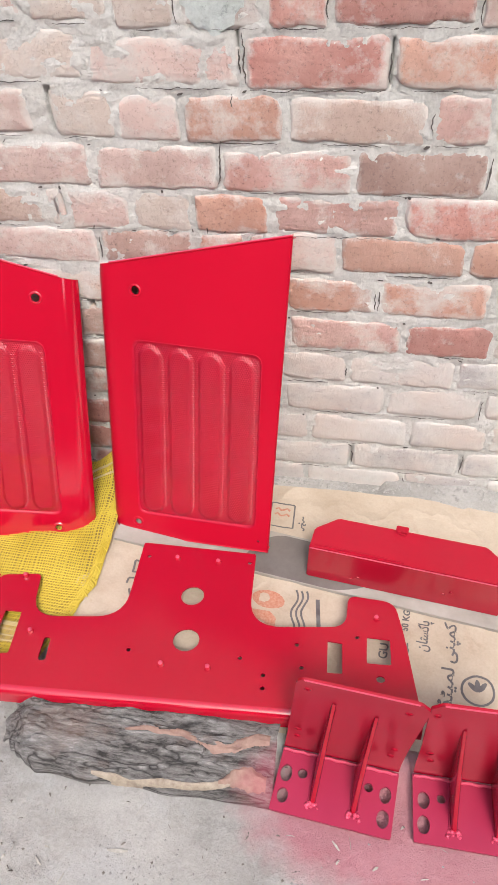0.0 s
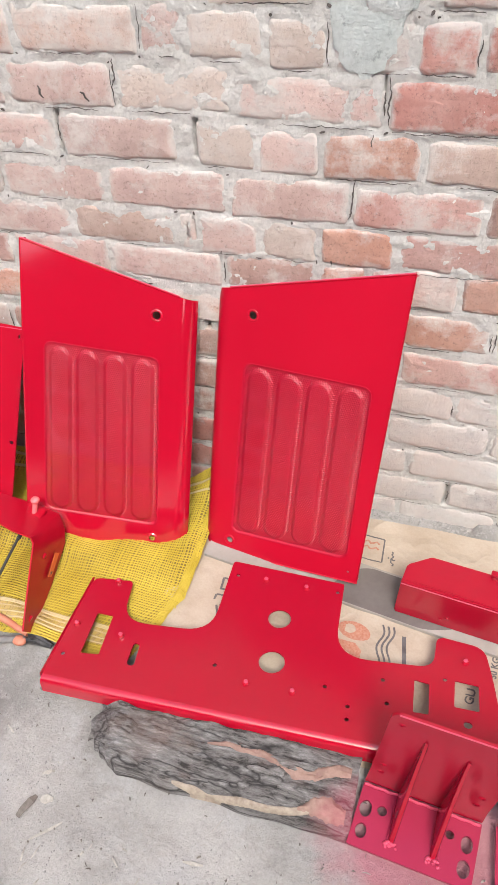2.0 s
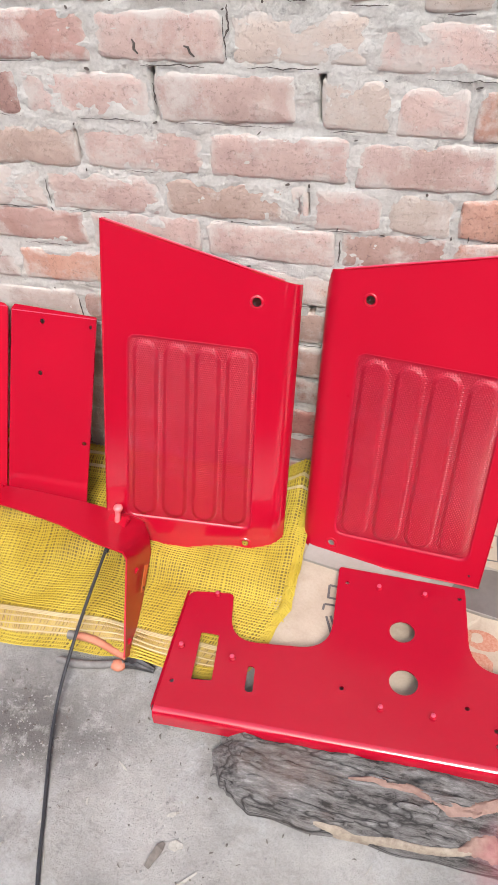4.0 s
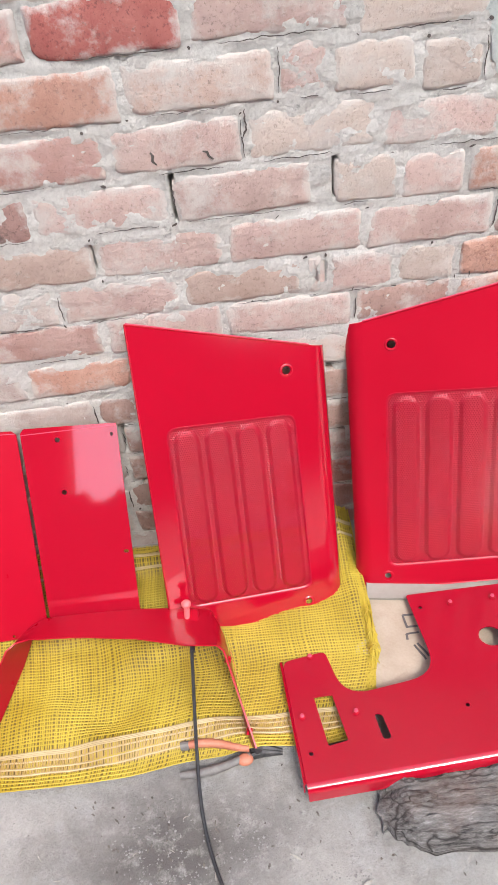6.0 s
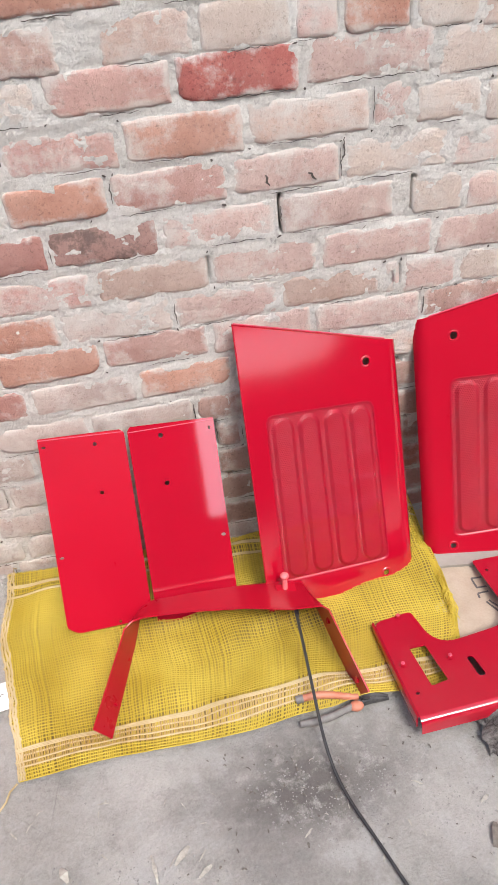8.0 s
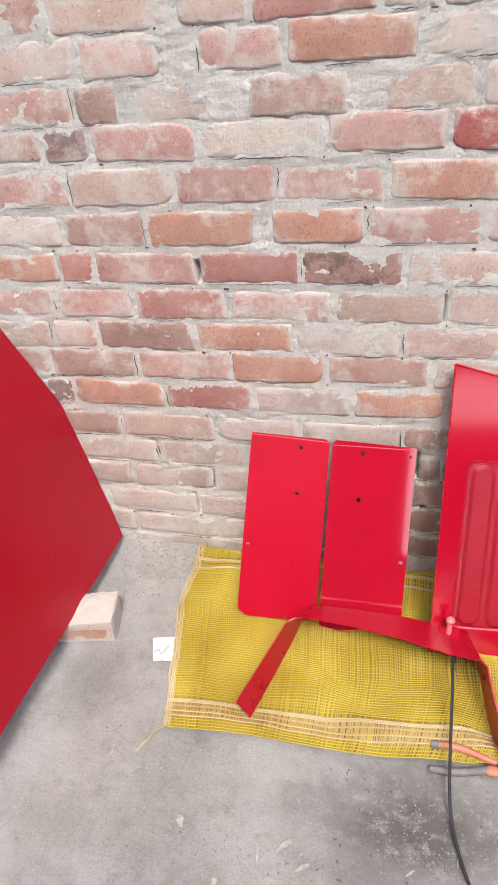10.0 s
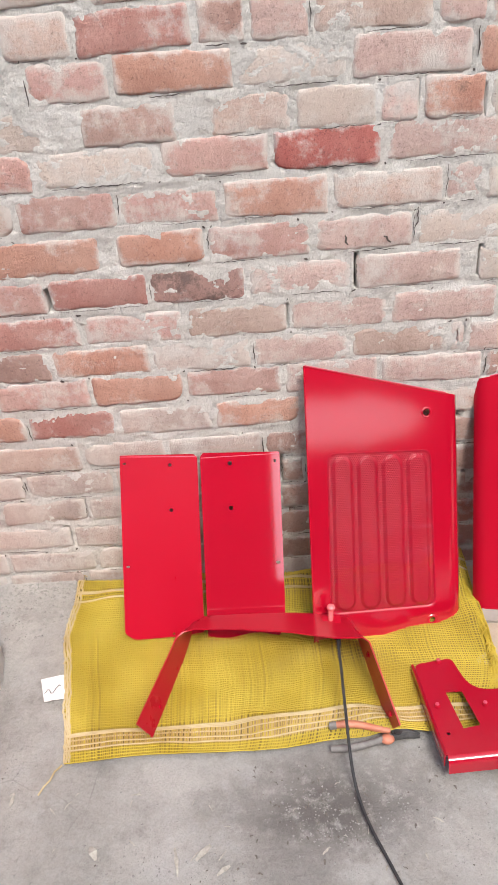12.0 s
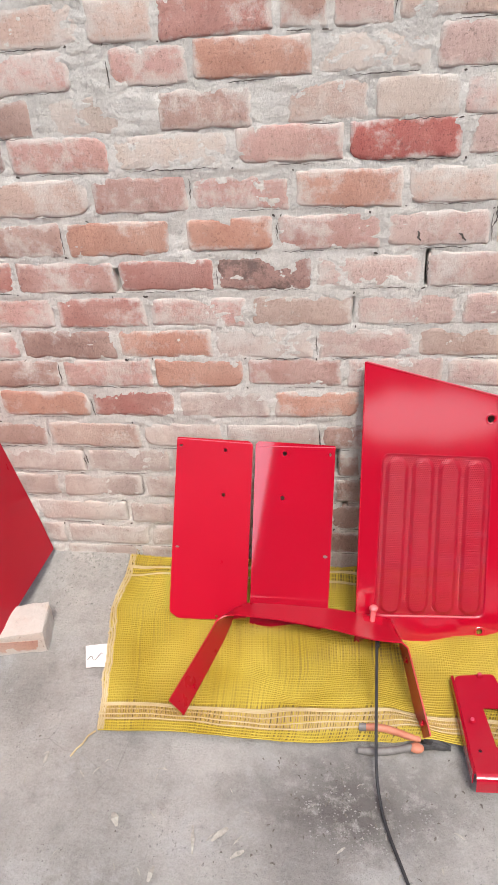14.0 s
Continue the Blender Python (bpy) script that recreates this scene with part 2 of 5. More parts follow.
def rounded(points, r, k=5):
    """A polygon with its corners rounded; r is one radius or one for each corner."""
    out, count = [], len(points)
    rs = r if isinstance(r, (list, tuple)) else [r] * count
    for i in range(count):
        p, a, b = Vector(points[i]), Vector(points[i - 1]), Vector(points[(i + 1) % count])
        ra = min(rs[i], 0.49 * (a - p).length, 0.49 * (b - p).length)
        if ra < 1e-5:
            out.append(tuple(p))
            continue
        s, e = p + (a - p).normalized() * ra, p + (b - p).normalized() * ra
        for j in range(k + 1):
            f = j / k
            out.append(tuple((1 - f) ** 2 * s + 2 * f * (1 - f) * p + f * f * e))
    return out


def sheet(outline, holes=(), thick=0.002, lift=0.0):
    """A flat plate in x and y with holes cut through it; its front lies at z = lift."""
    bm = bmesh.new()
    edges = []
    for loop in (outline, *holes):
        vs = [bm.verts.new((x, y, lift)) for x, y in loop]
        edges += [bm.edges.new((vs[i - 1], vs[i])) for i in range(len(vs))]
    bmesh.ops.triangle_fill(bm, use_beauty=True, use_dissolve=False, edges=edges, normal=(0, 0, 1))
    made = bmesh.ops.extrude_face_region(bm, geom=bm.faces[:])
    bmesh.ops.translate(bm, verts=[g for g in made["geom"] if isinstance(g, bmesh.types.BMVert)], vec=(0, 0, -thick))
    return bm


def box(x0, y0, z0, x1, y1, z1, bevel=0.0, segments=2):
    bm = bmesh.new()
    bmesh.ops.create_cube(bm, size=1)
    for v in bm.verts:
        v.co = Vector(((x0 + x1) / 2 + v.co.x * (x1 - x0), (y0 + y1) / 2 + v.co.y * (y1 - y0), (z0 + z1) / 2 + v.co.z * (z1 - z0)))
    if bevel:
        bmesh.ops.bevel(bm, geom=bm.edges[:], offset=bevel, segments=segments, affect="EDGES")
    return bm


def tube(points, r, k=8, ends=True):
    """A round bar along points; r is one radius or one for each point."""
    pts, bm, rings = [Vector(p) for p in points], bmesh.new(), []
    rs = r if isinstance(r, (list, tuple)) else [r] * len(pts)
    for i, p in enumerate(pts):
        d = (pts[min(i + 1, len(pts) - 1)] - pts[max(i - 1, 0)]).normalized()
        side = d.cross(Vector((0.13, 0.21, 1)).normalized()).normalized()
        up = side.cross(d)
        rings.append([bm.verts.new(p + rs[i] * (math.cos(2 * math.pi * j / k) * side + math.sin(2 * math.pi * j / k) * up)) for j in range(k)])
    for a, b in zip(rings, rings[1:]):
        for j in range(k):
            bm.faces.new((a[j - 1], a[j], b[j], b[j - 1]))
    if ends:
        bm.faces.new(rings[0])
        bm.faces.new(rings[-1])
    return bm


def strip(sections):
    """A skin through equal rows of points."""
    bm = bmesh.new()
    rows = [[bm.verts.new(p) for p in row] for row in sections]
    for a, b in zip(rows, rows[1:]):
        for j in range(len(a) - 1):
            bm.faces.new((a[j], a[j + 1], b[j + 1], b[j]))
    return bm


def thicken(bm, t):
    bmesh.ops.recalc_face_normals(bm, faces=bm.faces[:])
    bmesh.ops.solidify(bm, geom=bm.faces[:], thickness=t)
    return bm


def rough(x, y, z=0.0, f=1.0):
    return noise.noise(Vector((x * f, y * f, z * f)))


# ---- ground ----
def ground_height(x, y):
    d = 0.006 * rough(x, y, 0, 5) + 0.003 * rough(x, y, 3, 17) + 0.0022 * rough(x, y, 6, 34) * max(0.0, rough(x, y, 9, 6) + 0.4)
    if y > -0.14:
        d += 0.03 * max(0.0, (y + 0.14) / 0.14) ** 2 * (0.6 + 0.6 * rough(x, 0, 9, 7)) if x < -0.8 or x > 0.9 else 0
    return d - 0.004


def build_ground():
    xs = np.concatenate([np.linspace(-9, -1.6, 8), np.arange(-1.5, 1.6, 0.011), np.linspace(1.7, 9, 8)])
    ys = np.concatenate([np.linspace(-9, -1.7, 8), np.arange(-1.6, -1.2, 0.02), np.arange(-1.2, 0.06, 0.011)])
    v, f, w = [], [], len(xs)
    for y in ys:
        for x in xs:
            v.append((x, y, ground_height(x, y)))
    for j in range(len(ys) - 1):
        for i in range(w - 1):
            f.append((j * w + i, j * w + i + 1, (j + 1) * w + i + 1, (j + 1) * w + i))
    return tagged(mesh_object("ground", v, f, ground_mat, smooth=True), "grey dusty hard-packed earth and cement ground", "ground", kind="structure")


build_ground()

# ---- brick wall: course centres from the ground up, each brick a letter and its length in cm ----
# Low b and r bricks between the panels: reddish clay plus shade in the colour.
COURSES = [
    (0.009, -145, "g22 g23 g23 g23 g23 g23 g24 r23 w23 w11 w24 w20 w29"),
    (0.086, -145, "g14 g33 g25 g26 g25 b12 g24 r24 w24 w22 w26 w20 w16"),
    (0.173, -145, "g17 g23 g27 g28 g29 b12 g24 r25 w24 w10 w23 w18 w31"),
    (0.266, -145, "g20 g29 g24 g24 g28 b11 g26 b25 w26 w23 w21 w34"),
    (0.350, -145, "g12 g22 g24 g24 g24 g20 b6 g26 b27 w27 w15 w23 w19 w22"),
    (0.434, -145, "g26 b23 t26 g22 g25 b12 g27 b26 w27 p24 r18 w35"),
    (0.529, -145, "p30 k8 o25 r23 g24 o22 t27 t27 p27 o19 o22 p19 t18"),
    (0.618, -145, "p33 b24 p24 o23 p24 q23 q25 b20 o10 q18 o24 o11 t32"),
    (0.695, -145, "p17 t19 p12 b25 o24 g24 q23 t23 q4 q13 c12 o15 p24 r19 q19 b18"),
    (0.778, -145, "p19 p20 p20 r23 p24 t24 q23 q25 q24 p24 b23 c22 q20"),
    (0.867, -145, "p21 o21 r9 p25 r23 s22 q24 q24 .3 c12 q12 o18 t24 p10 q22 t21"),
    (0.954, -145, "b22 t23 b20 o25 .3 o20 p23 q22 c22 q27 r24 o17 q22 o21"),
    (1.044, -145, "b24 p25 t24 p22 p22 o23 t24 q8 c14 c11 g14 r10 r22 q25 o23"),
    (1.133, -145, "p22 b23 k11 p23 c26 p23 R23 q25 c21 g16 q12 g10 k7 t25 q24"),
    (1.207, -145, "o27 p27 b10 .3 c18 .5 b20 .6 t17 c17 q8 o13 c13 t13 g13 q12 q18 p26 q25"),
    (1.290, -145, "b28 t29 p17 .7 p17 o24 c22 q24 o13 q23 b22 q22 b22 b21"),
    (1.368, -145, "p25 p27 t26 t14 r23 b10 q12 t23 q10 q10 o23 p22 o22 b23 q21"),
    (1.452, -145, "p24 t24 p24 b24 p24 r24 q24 o24 q24 c24 q24 p24"),
    (1.535, -138, "b24 p24 p24 t24 p24 r24 q24 q24 o24 q24 c24 p20"),
]
HEIGHT = 0.0740


def settled(x, z):
    """The eastern stretch is laid a little tighter than the rest."""
    w = min(1.0, max(0.0, (x - 0.2) / 0.2))
    return (x if x < 0.28 else 0.28 + 0.9635 * (x - 0.28)), z - 0.034 * w * max(0.0, z - 0.6)


# open joints: x, z, half-width, half-height, depth
GAPS = [(0.003, 0.873, 0.0035, 0.036, 0.05), (0.275, 0.878, 0.0028, 0.030, 0.05), (-0.690, 0.858, 0.003, 0.022, 0.03),
        (0.252, 0.700, 0.002, 0.018, 0.02), (-0.155, 0.782, 0.0016, 0.022, 0.02), (0.122, 1.215, 0.002, 0.026, 0.03), (0.252, 1.20, 0.002, 0.028, 0.03),
        (0.615, 1.00, 0.001, 0.035, 0.015), (0.858, 0.955, 0.0015, 0.03, 0.02), (0.955, 1.135, 0.045, 0.034, 0.07),
        (-0.88, 0.352, 0.003, 0.03, 0.03), (-0.73, 0.268, 0.003, 0.03, 0.03), (-0.79, 0.178, 0.003, 0.03, 0.03),
        (0.262, 0.45, 0.004, 0.05, 0.03), (0.285, 0.30, 0.004, 0.03, 0.03), (0.84, 0.088, 0.003, 0.03, 0.02), (-0.19, 0.36, 0.004, 0.04, 0.03), (-0.17, 0.19, 0.005, 0.03, 0.03)]


GAPS_SET = [(*settled(g[0], g[1]), *g[2:]) for g in GAPS]


def mortar_surface(x, z):
    """How far the mortar stands out toward the yard, along -y."""
    s = 0.0005 + 0.0034 * rough(x, 0, z, 15) + 0.0028 * rough(x * 0.6, 4, z, 60) + 0.0014 * rough(x, 8, z, 130)
    s = min(s, 0.0034 + 0.15 * max(0.0, s - 0.0034))
    s -= 0.0012 * max(0.0, min(1.0, (0.5 - z) * 6))
    for gx, gz, hw, hh, deep in GAPS_SET:
        if abs(x - gx) < hw + 0.0012 and abs(z - gz) < hh + 0.003:
            s = min(s, -deep)
    return s


def build_wall():
    wall = thing("wall_north", "weathered brick wall with thick smeared grey mortar", "wall")
    tagged(wall, kind="structure")
    xs = np.arange(-1.45, 1.5, 0.004)
    zs = np.arange(-0.05, 1.62, 0.004)
    v = [(x, -mortar_surface(x, z), z) for z in zs for x in xs]
    w = len(xs)
    f = [(j * w + i, j * w + i + 1, (j + 1) * w + i + 1, (j + 1) * w + i) for j in range(len(zs) - 1) for i in range(w - 1)]
    mesh_object("mortar", v, f, mortar, wall, smooth=True)
    part("core", box(-6, 0.09, -0.1, 6, 0.3, 2.6), mortar, wall)
    part("plain_stretch", box(-6, 0.0, -0.1, -1.44, 0.09, 2.6), mortar, wall)
    part("plain_stretch", box(1.49, 0.0, -0.1, 6, 0.09, 2.6), mortar, wall)
    part("plain_stretch", box(-1.44, 0.0, 1.61, 1.49, 0.09, 2.6), mortar, wall)
    return wall


def brick(rng, x0, x1, zc, letter, out, wall):
    """One hand-moulded brick: a worn, wavering outline with broken corners and a rounded arris, its face near y = -out."""
    w, h = (x1 - x0) / 2, HEIGHT / 2 * rng.uniform(0.94, 1.06)
    cx, tilt, seed = (x0 + x1) / 2, rng.uniform(-0.03, 0.03), rng.uniform(0, 50)
    taper = rng.uniform(-0.05, 0.05)
    lean = rng.uniform(0.0, 0.0012)
    corners = [rng.uniform(0.004, 0.016) for _ in range(4)]
    if rng.random() < 0.4:
        corners[rng.randrange(4)] = rng.uniform(0.02, 0.05)
    ring = rounded([(-w, -h), (w, -h), (w, h), (-w, h)], [min(c, w * 0.6) for c in corners], 4)
    shaped = []
    for i, (ax, az) in enumerate(ring):
        bx, bz = ring[(i + 1) % len(ring)]
        steps = max(1, int(math.hypot(bx - ax, bz - az) / 0.011))
        for q in range(steps):
            px, pz = ax + (bx - ax) * q / steps, az + (bz - az) * q / steps
            wave = 0.0030 * rough(px * 26, pz * 26, seed) + 0.0018 * rough(px * 80, pz * 80, seed)
            reach = math.hypot(px / w, pz / h)
            px, pz = px + wave * px / w / reach * 1.2, pz * (1 + taper * px / w) + wave * pz / h / reach * 1.6
            shaped.append((px, pz + px * tilt))
    rows = []
    for inset, y in ((0.0, 0.02), (0.0, -out + 0.0044), (0.0022, -out + 0.0016), (0.007, -out + 0.0003), (0.018, -out - 0.0006)):
        rows.append([(cx + px * (1 - inset / w), y + (0.0012 * rough(px * 45, pz * 45, seed + 9) if y < 0 else 0), zc + pz * (1 - inset / h)) for px, pz in shaped])
        if y < 0.01:
            rows[-1] = [(px, py - lean * (zc - pz) / h, pz) for px, py, pz in rows[-1]]
    v = [p for row in rows for p in row]
    k = len(shaped)
    f = [(r * k + i, r * k + (i + 1) % k, (r + 1) * k + (i + 1) % k, (r + 1) * k + i) for r in range(4) for i in range(k)]
    v.append((cx, -out - 0.0008, zc))
    f += [(4 * k + i, 4 * k + (i + 1) % k, 5 * k) for i in range(k)]
    return mesh_object("brick", v, f, BRICK[letter], wall, smooth=True)


# Dark colour for joint cracks, with the shade under brick edges painted in.
crack_mat = plain_material("dark_joint_shade", (0.05, 0.042, 0.037), (0.11, 0.095, 0.085), 80, 0.95, 0.3)
CRACKS = []


def crack(points, width):
    """A dark hairline strip for a crack and its shade along the wall, through x and z points."""
    v, n = [], len(points)
    for i, (x, z) in enumerate(points):
        a, b = points[max(i - 1, 0)], points[min(i + 1, n - 1)]
        dx, dz = b[0] - a[0], b[1] - a[1]
        k = math.hypot(dx, dz) or 1
        w = width * (0.25 + 0.75 * math.sin(math.pi * (i + 0.4) / (n - 0.2))) * (1 + 0.8 * rough(x * 130, z * 130, 2))
        y = -max(0.0032, mortar_surface(x, z)) - 0.0009
        v += [(x - dz / k * w / 2, y, z + dx / k * w / 2), (x + dz / k * w / 2, y, z - dx / k * w / 2)]
    CRACKS.append((v, n))


def joint_cracks(rng, a, b, zc):
    """Now and then the bed joint has opened under a brick, or the upright joint beside it; the brick's shade is painted
    in too.
    """
    if rng.random() < 0.8:
        lo = rng.uniform(0, 0.45)
        hi = rng.uniform(max(0.5, lo + 0.3), 1.0)
        count = max(5, int((hi - lo) * (b - a) / 0.006))
        level = zc - HEIGHT / 2 - 0.0012
        crack([(a + (b - a) * (lo + (hi - lo) * i / count), level + 0.0030 * rough(i * 0.5, zc * 40, a * 9) + 0.0014 * rough(i * 1.7, zc, a)) for i in range(count + 1)], rng.uniform(0.0008, 0.0024))
    if rng.random() < 0.36:
        x = a - 0.002 if rng.random() < 0.5 else b + 0.002
        lo, hi = sorted((rng.uniform(-1, -0.2), rng.uniform(0.2, 1.0)))
        crack([(x + 0.004 * rough(i * 0.4, zc * 20, a * 7), zc + HEIGHT / 2 * (lo + (hi - lo) * i / 9)) for i in range(10)], rng.uniform(0.0014, 0.0032))


def joint_pits(rng, a, b, zc):
    """Small dark pits where mortar has dropped out beside a brick's corner or bed."""
    for _ in range(rng.choice((0, 0, 1, 1, 2))):
        x, z = rng.choice((a - 0.003, b + 0.003, rng.uniform(a, b))), zc + rng.choice((-1, 1)) * (HEIGHT / 2 + 0.003)
        turn, size = rng.uniform(0, 3.1), rng.uniform(0.004, 0.013)
        crack([(x + math.cos(turn) * size * (q - 2) / 4 + 0.001 * rough(q, x * 90, z), z + 0.6 * math.sin(turn) * size * (q - 2) / 4) for q in range(5)], rng.uniform(0.002, 0.0055))


def build_bricks(wall):
    rng = random.Random(5)
    cracking = random.Random(15)
    for zc, start, text in COURSES:
        x = start / 100
        for item in text.split():
            letter, length = item[0], int(item[1:]) / 100
            joint = 0.0054 if length > 0.08 else 0.003
            a, b = x + joint, x + length - joint
            x += length
            if letter == ".":
                continue
            if a > 1.45 or b < -1.42:
                continue
            out = rng.uniform(0.0010, 0.0034) + (0.0010 if letter in "Ror" else -0.0004 if letter in "gwc" else 0.0)
            if abs(zc - 1.131) < 0.01 and a > 0.88:
                out = -0.045
            a, b = max(a, -1.43), min(b, 1.47)
            (a, level), (b, _) = settled(a, zc), settled(b, zc)
            joint_cracks(cracking, a, b, level)
            joint_pits(cracking, a, b, level)
            brick(rng, a, b, level + rng.uniform(-0.002, 0.002), letter, out, wall)

    for points in LONG_CRACKS:
        points, fine = [settled(*p) for p in points], []
        for (xa, za), (xb, zb) in zip(points, points[1:]):
            fine += [(xa + (xb - xa) * q / 6 + 0.003 * rough(za * 60 + q, xa * 50, 1), za + (zb - za) * q / 6) for q in range(6)]
        crack(fine, 0.0030)
    for points, wide in (([(-0.021, 0.952), (-0.018, 0.946), (-0.020, 0.938), (-0.014, 0.931)], 0.0045), ([(0.062, 0.944), (0.069, 0.942), (0.071, 0.935), (0.078, 0.929)], 0.005)):
        crack(points, wide)
    v, f = [], []
    for points, n in CRACKS:
        f += [(len(v) + 2 * i, len(v) + 2 * i + 1, len(v) + 2 * i + 3, len(v) + 2 * i + 2) for i in range(n - 1)]
        v += points
    tagged(mesh_object("joint_cracks", v, f, crack_mat, wall), "thin joint cracks, shade under bricks put into their dark colour", kind="stuff")


LONG_CRACKS = [[(0.622, 1.0), (0.625, 0.974), (0.623, 0.948), (0.626, 0.921)], [(0.6, 0.909), (0.599, 0.884), (0.614, 0.867), (0.612, 0.854)], [(0.575, 0.831), (0.571, 0.798), (0.571, 0.766), (0.563, 0.75)], [(0.536, 0.684), (0.537, 0.648)], [(0.134, 1.0), (0.135, 0.972), (0.126, 0.95)]]


wall = build_wall()


# ---- cloths on the ground ----
EAST = Matrix(((0.99, 0, 0, -0.013), (0, 0.97, 0, -0.002), (0, 0, 1, 0), (0, 0, 0, 1)))


def sack_weave_material(name, low, high):
    m, n, l, b = material(name)
    p = place(n)
    l.new(ramp(n, l, noise_node(n, l, 7, 4, 0.6, p), (0.35, low), (0.65, high)), b.inputs["Base Color"])
    b.inputs["Roughness"].default_value = 0.6
    bump(n, l, b, noise_node(n, l, 500, 2, 0.5, p), 0.3, 0.0005)
    return m


yellow = sack_weave_material("yellow_plastic_mesh", (0.335, 0.238, 0.009), (0.49, 0.375, 0.04))
# Darker copy of the mesh yellow; shade between the strands is in its colour.
yellow_shaded = sack_weave_material("yellow_mesh_gap_shade", (0.095, 0.062, 0.008), (0.17, 0.115, 0.014))
straw = sack_weave_material("straw_coloured_band", (0.35, 0.26, 0.12), (0.50, 0.41, 0.24))

hem_brown = sack_weave_material("brownish_hem_strands", (0.30, 0.19, 0.06), (0.44, 0.31, 0.12))


def sack_edge(s, t):
    """Plan of the mesh sack: s runs along the wall, t from the front hem to the wall."""
    left = -0.716 - 0.075 * min(1.0, t * 1.6)
    right = 0.205 + 0.088 * min(1.0, max(0.0, t) * 3.0) ** 0.8
    front = -0.585 + 0.03 * s + 0.006 * math.sin(11 * s)
    back = -0.012 - 0.01 * s
    return left + (right - left) * s, front + (back - front) * t


def sack_height(x, y):
    z = 0.011 + 0.006 * rough(x, y, 1, 8) + 0.008 * rough(x * 0.7, y, 2, 15) * max(0.0, 1 - abs(x + 0.22) * 2.0)
    z += 0.017 * math.sin(34 * y + 6 * x + 4 * rough(x, y, 5, 5)) * max(0.0, 1 - abs(x + 0.24) * 2.3)
    z += 0.004 * math.sin(34 * y - 9 * x + 3 * rough(x, y, 6, 7))
    if x > 0.15 and y > -0.36:
        ridge = max(0.0, 1 - abs(x - 0.262) * 13)
        z += ridge * (0.022 + 0.012 * rough(x, y, 7, 26)) * min(1.0, (y + 0.36) * 5) + 0.05 * ridge * max(0.0, (y + 0.16) / 0.16)
    flat = min(1.0, max(0.0, (-0.38 - x) * 9)) * min(1.0, max(0.0, (-0.20 - y) * 9))
    z += (min(z, 0.004) - z) * flat
    return max(0.008, z + 0.005)


def ribbon(points, width, flat):
    """A thin flat strand along points, as vertices and faces."""
    v, f = [], []
    for i, p in enumerate(points):
        a, b = points[max(i - 1, 0)], points[min(i + 1, len(points) - 1)]
        dx, dy = b[0] - a[0], b[1] - a[1]
        k = math.hypot(dx, dy) or 1
        sx, sy = -dy / k * width / 2, dx / k * width / 2
        v += [(p[0] - sx, p[1] - sy, p[2]), (p[0], p[1], p[2] + flat), (p[0] + sx, p[1] + sy, p[2])]
    for i in range(len(points) - 1):
        for j in (0, 1):
            f.append((3 * i + j, 3 * i + j + 1, 3 * i + j + 4, 3 * i + j + 3))
    return v, f


def strands(name, lines, width, flat, mat, parent, label=""):
    v, f = [], []
    for line in lines:
        a, b = ribbon(line, width, flat)
        f += [tuple(len(v) + i for i in face) for face in b]
        v += a
    ob = mesh_object(name, v, f, mat, parent)
    return tagged(ob, label, kind="stuff")


